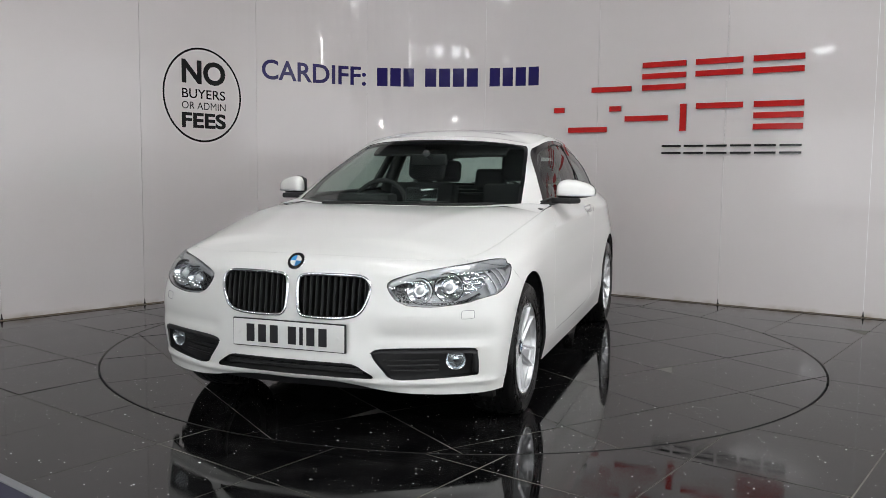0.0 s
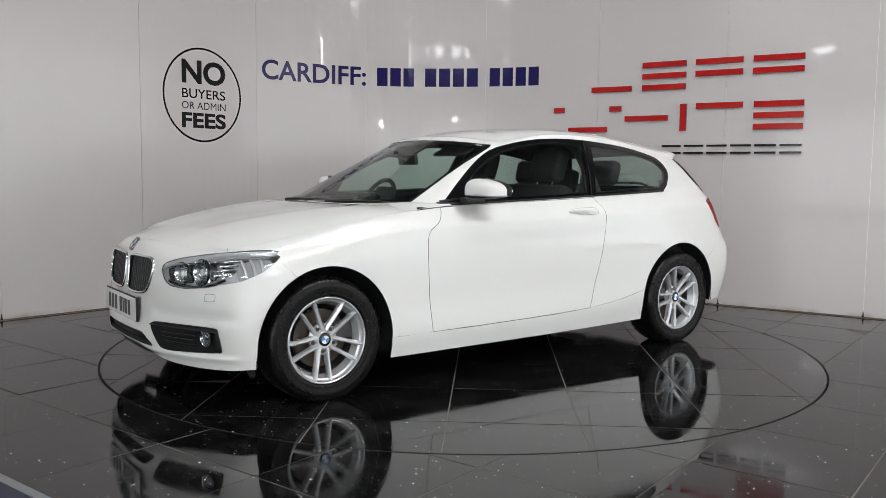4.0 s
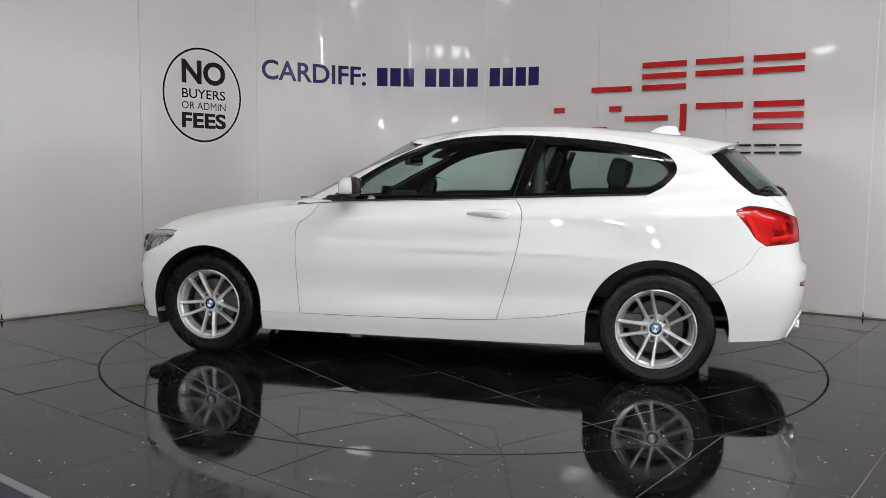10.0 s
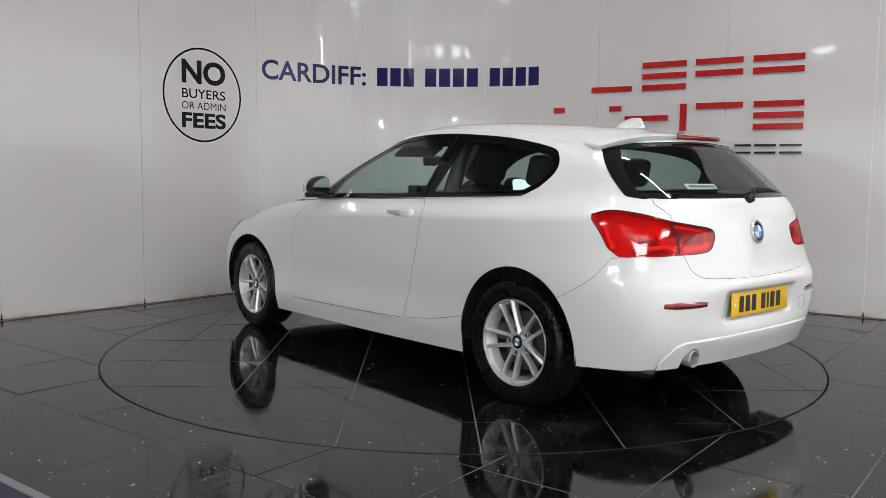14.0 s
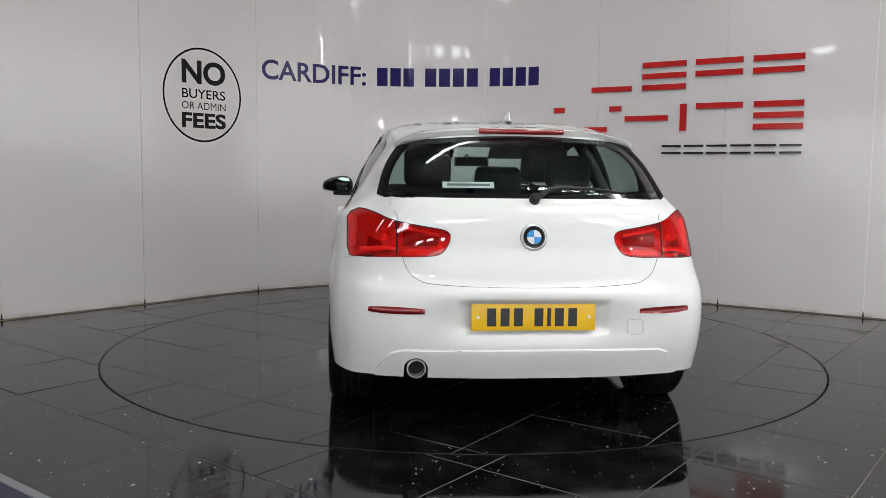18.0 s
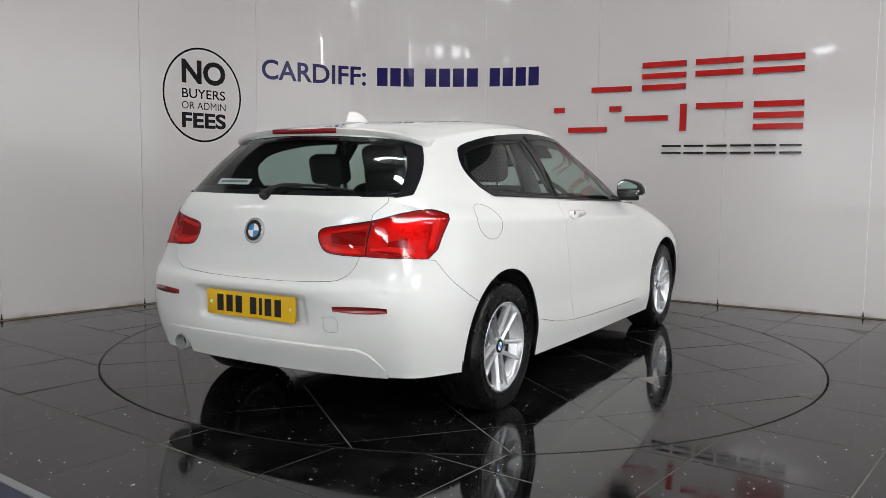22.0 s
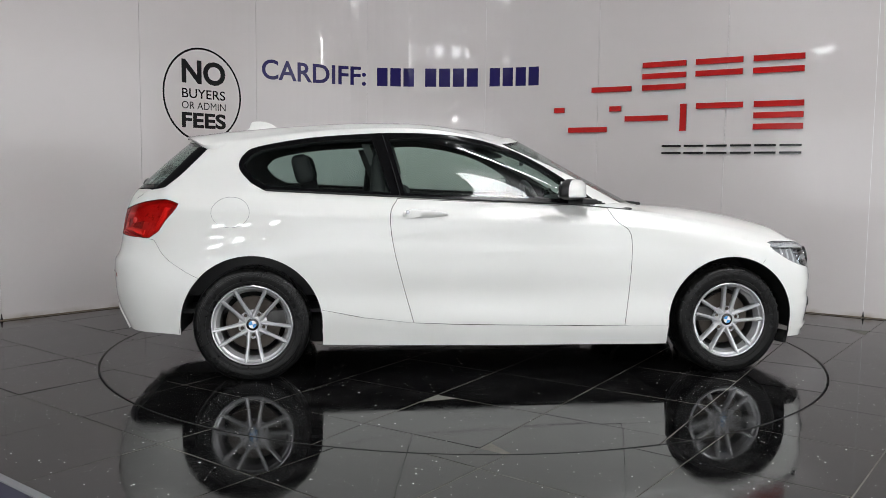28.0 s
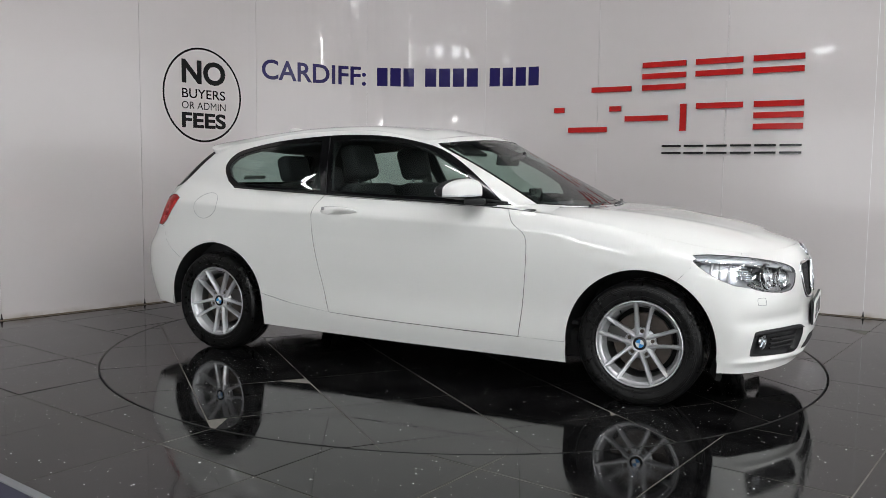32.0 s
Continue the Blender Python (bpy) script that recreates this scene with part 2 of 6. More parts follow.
def clipped(square, radius, keep_in):
    """Triangles of a square inside or outside a circle about the origin."""
    far = max(math.hypot(*p) for p in square)
    if keep_in and far <= radius:
        return square, [(0, 1, 2), (0, 2, 3)]
    n = 240
    ring = [Vector((radius * math.cos(2 * math.pi * k / n), radius * math.sin(2 * math.pi * k / n))) for k in range(n)]
    cx, cy = sum(p[0] for p in square) / 4, sum(p[1] for p in square) / 4
    near = [k for k in range(n) if math.hypot(ring[k].x - cx, ring[k].y - cy) < 0.55]
    v = [Vector(p) for p in square] + [ring[k] for k in near]
    idx = {k: 4 + i for i, k in enumerate(near)}
    e = [(0, 1), (1, 2), (2, 3), (3, 0)] + [(idx[k], idx[(k + 1) % n]) for k in near if (k + 1) % n in idx]
    out_v, _, out_f, *_ = delaunay_2d_cdt(v, e, [], 0, 1e-6)
    tris = []
    for f in out_f:
        mx, my = sum(out_v[i].x for i in f) / 3, sum(out_v[i].y for i in f) / 3
        if inside(square, mx, my) and (math.hypot(mx, my) < radius) == keep_in:
            tris.append(tuple(f))
    if not tris:
        return [], []
    used = sorted({i for t in tris for i in t})
    re = {i: k for k, i in enumerate(used)}
    return [tuple(out_v[i]) for i in used], [tuple(re[i] for i in t) for t in tris]


def squares(angle, off_u, off_v, size, joint, n):
    a = radians(angle)
    u, v = Vector((math.cos(a), math.sin(a))), Vector((-math.sin(a), math.cos(a)))
    for i in range(-n, n):
        for j in range(-n, n):
            lo_u, lo_v = off_u + i * size + joint / 2, off_v + j * size + joint / 2
            hi_u, hi_v = lo_u + size - joint, lo_v + size - joint
            yield [tuple(p * u + q * v) for p, q in ((lo_u, lo_v), (hi_u, lo_v), (hi_u, hi_v), (lo_u, hi_v))]


def build_floor():
    fl = tagged(new("floor"), label="polished black granite tile floor with pale sparkling flecks", category="floor", kind="structure")
    # bedding under the tiles, with the round hole of the turntable
    bm = bmesh.new()
    n = 96
    inner = [bm.verts.new(((TABLE_R + 0.0055) * math.cos(2 * math.pi * k / n), (TABLE_R + 0.0055) * math.sin(2 * math.pi * k / n), -0.0022)) for k in range(n)]
    outer = []
    for k in range(n):
        c, s = math.cos(2 * math.pi * k / n), math.sin(2 * math.pi * k / n)
        r = 16.0 / max(abs(c), abs(s))
        outer.append(bm.verts.new((r * c, r * s - 4.0, -0.0022)))
    down = [bm.verts.new((v.co.x, v.co.y, -0.08)) for v in inner]
    for k in range(n):
        q = (k + 1) % n
        bm.faces.new((inner[k], outer[k], outer[q], inner[q]))
        bm.faces.new((inner[q], down[q], down[k], inner[k]))
    part("bedding", bm, GROUT, fl)
    pit = bmesh.new()
    bmesh.ops.create_circle(pit, cap_ends=True, radius=TABLE_R + 0.02, segments=96, matrix=Matrix.Translation((0, 0, -0.075)))
    part("pit", pit, RUBBER_GAP, fl)
    rest_v, rest_f = [], []
    for sq in squares(54, -0.10 - 0.595 * 0, -1.47, 0.597, 0.006, 22):
        cx, cy = sum(p[0] for p in sq) / 4, sum(p[1] for p in sq) / 4
        if abs(cx) > 13 or cy > 5.5 or cy < -13 or max(math.hypot(*p) for p in sq) < TABLE_R:
            continue
        pts, tris = (sq, [(0, 1, 2), (0, 2, 3)])
        if math.hypot(cx, cy) < TABLE_R + 0.5:
            pts, tris = clipped(sq, TABLE_R + 0.0055, False)
        if not tris:
            continue
        if -4.6 < cx < 4.6 and -3.6 < cy < 3.6:
            part("tile", tile_mesh("tile", tris, pts, -0.004, 0.0, FLOOR_TILE), None, fl)
        else:
            k = len(rest_v)
            rest_v += [(x, y, 0.0) for x, y in pts]
            rest_f += [tuple(i + k for i in t) for t in tris]
    rest = part("tiles", mesh_of("tiles", rest_v, rest_f, FLOOR_TILE, smooth=False), None, fl)
    rest["kind"] = "stuff"


def build_turntable():
    t = empty("turntable", label="round turntable deck tiled in polished black granite, flush with the floor", category="turntable")
    bm = lathe([(0.0, -0.06), (TABLE_R - 0.0075, -0.06), (TABLE_R - 0.0075, -0.0022), (0.0, -0.0022)], 96)
    part("deck", bm, GROUT, t)
    rim = lathe([(TABLE_R - 0.0075, -0.06), (TABLE_R - 0.004, -0.06), (TABLE_R - 0.004, -0.001), (TABLE_R - 0.0075, -0.001)], 160, close=True)
    part("edge_trim", rim, RUBBER_GAP, t, "black rubber edge trim")
    for sq in squares(50.4, 0.0, 0.0, 0.6, 0.006, 4):
        if min(math.hypot(*p) for p in sq) > TABLE_R:
            continue
        pts, tris = clipped(sq, TABLE_R - 0.008, True)
        if tris:
            part("tile", tile_mesh("tile", tris, pts, -0.004, 0.0, FLOOR_TILE), None, t)
    return t


# plan of the curved wall: the panel joints
SEAMS = [(-5.2, -1.55), (-4.16, -0.31), (-3.406, 0.534), (-2.661, 1.385), (-1.919, 2.279), (-0.96, 2.87), (0.215, 2.86),
         (1.26, 2.43), (2.26, 1.814), (3.25, 1.234), (4.25, 0.65), (5.6, -0.15)]


def wall_at(u):
    u = float(u)
    i = int(min(max(math.floor(u), 1), len(SEAMS) - 3))
    f = u - i
    a, b, c, d = (Vector(SEAMS[k]) for k in range(i - 1, i + 3))
    p = 0.5 * (2 * b + (c - a) * f + (2 * a - 5 * b + 4 * c - d) * f * f + (3 * b - a - 3 * c + d) * f ** 3)
    t = 0.5 * ((c - a) + 2 * f * (2 * a - 5 * b + 4 * c - d) + 3 * f * f * (3 * b - a - 3 * c + d))
    t.normalize()
    return p, Vector((t.y, -t.x))  # the normal looks into the room


_us = np.linspace(1, 10, 1801)
_ps = np.array([wall_at(u)[0] for u in _us])
_ls = np.concatenate([[0], np.cumsum(np.linalg.norm(np.diff(_ps, axis=0), axis=1))])


def on_wall(length, z, out):
    """The place so many metres along the wall, at height z, standing out from it."""
    p, n = wall_at(float(np.interp(length, _ls, _us)))
    return Vector((p.x + n.x * out, p.y + n.y * out, z))


WALL_H = 3.6


def build_wall():
    w = tagged(new("wall_curved"), label="curved showroom wall of tall glossy white panels with dirty foot", category="wall", kind="structure")
    for k in range(1, 10):
        nseg = 14
        verts, faces = [], []
        us = [k + 0.0016 + (1 - 0.0032) * i / nseg for i in range(nseg + 1)]
        for u in us:
            p, n = wall_at(u)
            for z, o in ((0.005, 0.0), (WALL_H, 0.0), (WALL_H, -0.03), (0.005, -0.03)):
                verts.append((p.x + n.x * o, p.y + n.y * o, z))
        for i in range(nseg):
            a, b = 4 * i, 4 * i + 4
            for c in range(4):
                d = (c + 1) % 4
                faces.append((a + c, b + c, b + d, a + d))
        faces += [(0, 1, 2, 3), (4 * nseg + 3, 4 * nseg + 2, 4 * nseg + 1, 4 * nseg)]
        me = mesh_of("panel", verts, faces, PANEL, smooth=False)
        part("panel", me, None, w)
    for k in range(2, 10):
        p, n = wall_at(float(k))
        m = Matrix.Translation((p.x, p.y, .016)) @ Matrix.Rotation(math.atan2(n.y, n.x), 4, "Z")
        foot = bmesh.new()
        v = [foot.verts.new(m @ Vector((.0025, y, z))) for y, z in ((-.016, -.016), (.018, -.016), (.006, .004), (.003, .034), (-.003, .038), (-.005, .006))]
        foot.faces.new(v)
        part("joint_gap", foot, DARK, w, "dark open foot of a panel joint")
    # backing behind the joints and the dirty foot of the wall
    verts, faces, fv, ff = [], [], [], []
    for i in range(181):
        p, n = wall_at(1 + 9 * i / 180)
        verts += [(p.x - n.x * 0.006, p.y - n.y * 0.006, 0.0), (p.x - n.x * 0.006, p.y - n.y * 0.006, WALL_H)]
        fv += [(p.x + n.x * 0.005, p.y + n.y * 0.005, 0.0), (p.x + n.x * 0.003, p.y + n.y * 0.003, 0.006), (p.x + n.x * 0.001, p.y + n.y * 0.001, 0.009)]
        if i:
            a = 2 * i
            faces.append((a - 2, a, a + 1, a - 1))
            a = 3 * i
            ff += [(a - 3, a, a + 1, a - 2), (a - 2, a + 1, a + 2, a - 1)]
    part("backing", mesh_of("backing", verts, faces, PLAIN_WALL), None, w)
    part("sealant", mesh_of("sealant", fv, ff, SEALANT), None, w, "stained sealant bead along the floor")


HALL_H = 5.8


def build_hall():
    """The rest of the showroom behind and above the camera."""
    h = HALL_H
    tagged(new("ceiling", mesh_of("ceiling", [(-14, -17, h), (14, -17, h), (14, 6, h), (-14, 6, h)], [(0, 3, 2, 1)], CEILING, smooth=False)),
           label="grey showroom ceiling", category="ceiling", kind="structure")
    for name, a, b in (("wall_back", (-14, -17), (14, -17)), ("wall_left", (-14, 6), (-14, -17)), ("wall_right", (14, -17), (14, 6)), ("wall_far", (14, 6), (-14, 6))):
        bm = bmesh.new()
        d = (Vector(b) - Vector(a)).normalized()
        n = Vector((d.y, -d.x)) * 0.2
        v = [bm.verts.new((p[0] + o.x, p[1] + o.y, z)) for o in (Vector((0, 0)), n) for p, z in ((a, 0), (b, 0), (b, h), (a, h))]
        for f in ((0, 1, 2, 3), (7, 6, 5, 4), (0, 4, 5, 1), (3, 2, 6, 7), (0, 3, 7, 4), (1, 5, 6, 2)):
            bm.faces.new([v[i] for i in f])
        me = bpy.data.meshes.new(name)
        bm.to_mesh(me)
        bm.free()
        me.materials.append(PLAIN_WALL)
        tagged(new(name, me), label="plain grey showroom wall", category="wall", kind="structure")
    # roof beams
    beam = empty("roof_beam", label="dark steel roof beam under the ceiling", category="beam", group="roof beams")
    beam.location = (0, 2.4, h - 0.3)
    part("flange", merged(box(27.8, .22, .03, (0, 0, .2)), box(27.8, .22, .03, (0, 0, -.2))), STEEL, beam)
    part("web", box(27.8, .02, .38), STEEL, beam)
    for k in range(1, 5):
        copy_thing(beam, pose(0, 2.4 - 4.6 * k, h - 0.3))


LIGHT_PANEL = glowing("light_panel", (0.97, 0.985, 1.0), 14.0)
STRIP = glowing("strip_light", (0.99, 0.99, 1.0), 28.0)
BULB = glowing("lamp_bulb", (1.0, 0.98, 0.95), 55.0)
# glow of the unseen panels added to fill the flanks and lower walls
SIDE_FILL = glowing("side_fill_glow", (0.96, 0.98, 1.0), 1.8)
BACK_FILL = glowing("back_fill_glow", (0.96, 0.98, 1.0), 2.8)
DAY = glowing("daylight_pane", (0.93, 0.97, 1.0), 22.0)


def build_lights():
    def panel(name, label, x, y, sx, sy, material, z=5.45, turn=0):
        e = empty(name, label=label, category="ceiling light", group=name + "s")
        e.location = (x, y, z)
        e.rotation_euler = (0, 0, radians(turn))
        part("diffuser", box(sx, sy, 0.03), material, e)
        bm = merged(box(sx + 0.1, 0.05, 0.08, (0, sy / 2 + 0.025, 0.03)), box(sx + 0.1, 0.05, 0.08, (0, -sy / 2 - 0.025, 0.03)),
                    box(0.05, sy, 0.08, (sx / 2 + 0.025, 0, 0.03)), box(0.05, sy, 0.08, (-sx / 2 - 0.025, 0, 0.03)))
        part("frame", bm, STEEL, e)
        for k in (-1, 1):
            part("hanger", box(.02, .02, HALL_H - z, (k * sx * .4, 0, (HALL_H - z) / 2 + .01)), STEEL, e)
    # the four strips at y -11.5 are added light with no known source
    for x, y in ((2.4, -2.0), (0.0, -0.9), (-5.6, -5.0), (6.0, -5.4), (-2.6, -11.5), (2.6, -11.5), (-7.8, -11.5), (7.8, -11.5), (0.0, -7.0), (-8.4, -2.4), (8.4, -2.4)):
        panel("strip_light", "long white strip light, unseen, under the ceiling", x, y, 2.4, 0.16, STRIP)
    for x in (6.0, 6.34):
        panel("strip_light", "short white fluorescent strip light beside its twin", x, -2.0, 1.5, 0.14, STRIP, turn=80)
    panel("skylight", "bright rectangular skylight in the ceiling", 3.5, -4.2, 4.0, 0.8, LIGHT_PANEL, turn=31)
    panel("skylight", "bright rectangular skylight in the ceiling", -5.5, -8.2, 2.4, 0.9, LIGHT_PANEL)
    panel("skylight", "bright rectangular skylight in the ceiling", 5.5, -8.2, 2.4, 0.9, LIGHT_PANEL)
    panel("skylight", "bright rectangular skylight in the ceiling", 0.0, -9.0, 2.4, 0.9, LIGHT_PANEL)
    for x, y, z in ((10.01, -11.68, 2.96), (4.02, -14.4, 2.65), (-4.45, -14.52, 2.85)):
        e = empty("spot_lamp", label="small bright spot lamp hanging on a rod", category="lamp", group="spot lamps")
        e.location = (x, y, z)
        m = frame_to_room(Vector((0, 0, 1.0)) - Vector((x, y, z)))
        part("bulb", lathe([(0, .02), (.12, .02), (.10, .05), (0, .06)], 24, m), BULB, e)
        part("housing", lathe([(.05, -.22), (.13, -.02), (.14, .03), (.12, .015), (.04, -.2)], 24, m), STEEL, e)
        part("rod", box(.02, .02, HALL_H - z, (0, 0, (HALL_H - z) / 2)), STEEL, e)
    for x, y, z, sx, sz in ((-3.3, -16.95, 5.3, .9, .5), (-5.2, -16.95, 5.35, 1.1, .55), (-1.2, -16.95, 5.0, .5, .9), (-11.2, -16.95, 5.4, .8, .35)):
        e = empty("high_window", label="small high window pane full of daylight", category="window", group="high windows")
        e.location = (x, y, z)
        part("pane", box(sx, .02, sz), DAY, e)
        part("window_frame", merged(*[box(.05, .06, sz + .1, (dx * (sx / 2 + .025), 0, 0)) for dx in (-1, 1)], *[box(sx, .06, .05, (0, 0, dz * (sz / 2 + .025))) for dz in (-1, 1)]), STEEL, e)
    # window-shaped glowing panels, added out of view as fill light
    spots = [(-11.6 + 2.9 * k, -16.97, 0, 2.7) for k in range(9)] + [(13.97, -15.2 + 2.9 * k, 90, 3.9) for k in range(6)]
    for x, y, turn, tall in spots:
        e = empty("fill_panel", label="tall unseen glowing panel added as fill light", category="window", group="shop windows")
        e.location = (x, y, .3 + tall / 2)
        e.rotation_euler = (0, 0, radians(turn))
        part("pane", box(2.86, .02, tall), SIDE_FILL if turn else BACK_FILL, e)
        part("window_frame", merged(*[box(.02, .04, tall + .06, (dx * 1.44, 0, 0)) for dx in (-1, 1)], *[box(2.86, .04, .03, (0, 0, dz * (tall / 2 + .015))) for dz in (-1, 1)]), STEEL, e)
    for x, y in ((11.57, -9.62), (12.5, -8.5)):
        e = empty("wall_lamp", label="upright white tube lamp", category="lamp", group="tube lamps")
        e.location = (x, y, 4.45)
        part("tube", tube([(0, 0, 0), (0, 0, .75)], .035, 10), BULB, e)
        part("rod", box(.02, .02, HALL_H - 5.2, (0, 0, .75 + (HALL_H - 5.2) / 2)), STEEL, e)


def build_neon():
    """Two nested loops of thin neon tube and two small lamps high on the side wall."""
    neon = glowing("neon_tube", (1.0, 0.97, 0.93), 17.0)
    for k, line in enumerate((((-5.92, 4.63), (-6.06, 4.04), (-6.17, 3.68), (-6.01, 3.42), (-5.66, 3.50), (-5.26, 3.80), (-4.99, 4.11), (-4.74, 4.41)),
                              ((-5.84, 4.49), (-5.92, 4.05), (-5.89, 3.76), (-5.68, 3.63), (-5.34, 3.80), (-5.07, 4.07), (-4.83, 4.41)))):
        e = empty("neon_loop", label="bent white neon tube hanging on the side wall", category="neon lamp", group="neon loops")
        e.location = (13.4, -5.4, 4.0)
        part("tube", tube([(0, y + 5.4, z - 4.0) for y, z in spline(line, 4)], .012, 8), neon, e)
        for y, z in (line[0], line[-1]):
            part("wire", box(.008, .008, HALL_H - z, (0, y + 5.4, z - 4.0 + (HALL_H - z) / 2)), STEEL, e)
    for y, z, sy in ((-5.10, 2.12, .34), (-6.75, 1.79, .22)):
        e = empty("small_lamp", label="small bright slot lamp on the side wall", category="lamp", group="slot lamps")
        e.location = (13.4, y, z)
        part("tube", box(.03, sy, .05), neon, e)
        part("bracket", box(.56, .04, .04, (.295, 0, 0)), STEEL, e)


def frame_to_room(way):
    return way.to_track_quat("Z", "Y").to_matrix().to_4x4()


build_floor()
turntable = build_turntable()
build_wall()
build_hall()
build_lights()
build_neon()

# ---- the car's skin: character lines from nose to tail, lofted ----
# lower body: bottom edge, lower crease, flank, bumper line, upper flank, shoulder, belt (left half, nose to tail)
LOWER = [
    [(2.04, 0, .245), (2.035, .22, .245), (2.01, .42, .215), (1.93, .62, .200), (1.83, .765, .197), (1.70, .845, .200), (1.345, .86, .18), (.96, .855, .170), (.5, .855, .172), (0, .855, .174),
     (-.5, .855, .18), (-.97, .86, .19), (-1.345, .87, .21), (-1.72, .845, .25), (-1.93, .775, .258), (-2.02, .66, .262), (-2.07, .45, .262), (-2.09, .22, .26), (-2.095, 0, .26)],
    [(2.085, 0, .30), (2.078, .22, .30), (2.035, .42, .30), (1.945, .62, .30), (1.85, .775, .30), (1.705, .862, .30), (1.345, .875, .29), (.96, .877, .282), (.5, .876, .284), (0, .876, .292),
     (-.5, .877, .308), (-.97, .880, .345), (-1.345, .882, .36), (-1.72, .860, .37), (-1.96, .787, .375), (-2.07, .66, .38), (-2.125, .45, .385), (-2.145, .22, .385), (-2.15, 0, .385)],
    [(2.07, 0, .43), (2.065, .22, .43), (2.03, .42, .43), (1.955, .62, .43), (1.86, .785, .43), (1.71, .872, .44), (1.345, .882, .45), (.96, .8738, .44), (.5, .8685, .44), (0, .8670, .445),
     (-.5, .8710, .455), (-.97, .880, .475), (-1.345, .887, .50), (-1.72, .864, .49), (-1.98, .792, .49), (-2.09, .66, .49), (-2.14, .45, .495), (-2.143, .22, .50), (-2.145, 0, .50)],
    [(2.05, 0, .56), (2.047, .22, .56), (2.02, .42, .56), (1.95, .62, .56), (1.855, .775, .57), (1.70, .868, .58), (1.345, .884, .62), (.96, .8762, .60), (.5, .8725, .60), (0, .8730, .60),
     (-.5, .8772, .61), (-.97, .884, .63), (-1.345, .887, .65), (-1.72, .858, .62), (-1.98, .785, .615), (-2.09, .66, .615), (-2.15, .45, .62), (-2.178, .22, .625), (-2.183, 0, .625)],
    [(2.035, 0, .68), (2.03, .22, .68), (2.0, .42, .672), (1.93, .62, .67), (1.83, .76, .67), (1.68, .845, .675), (1.345, .876, .70), (.96, .8718, .72), (.5, .8695, .726), (0, .8702, .735),
     (-.5, .8736, .744), (-.97, .878, .757), (-1.345, .873, .77), (-1.72, .832, .745), (-1.95, .757, .72), (-2.06, .65, .70), (-2.115, .45, .69), (-2.135, .22, .685), (-2.14, 0, .685)],
    [(2.008, 0, .742), (2.003, .22, .740), (1.965, .42, .725), (1.885, .62, .725), (1.795, .735, .735), (1.62, .815, .735), (1.345, .845, .780), (.96, .850, .825), (.5, .857, .855), (0, .861, .870),
     (-.5, .861, .884), (-.97, .857, .898), (-1.345, .840, .912), (-1.72, .785, .93), (-1.90, .705, .92), (-2.02, .60, .90), (-2.09, .42, .88), (-2.11, .22, .875), (-2.115, 0, .875)],
    [(1.972, 0, .772), (1.962, .22, .770), (1.905, .42, .760), (1.82, .60, .760), (1.755, .685, .764), (1.60, .735, .788), (1.345, .770, .838), (.96, .800, .906), (.5, .795, .950), (0, .80, .968),
     (-.5, .798, .985), (-.97, .783, 1.003), (-1.345, .75, 1.022), (-1.72, .68, 1.04), (-1.85, .64, 1.03), (-1.97, .56, 1.015), (-2.03, .42, 1.01), (-2.055, .22, 1.01), (-2.06, 0, 1.01)],
]
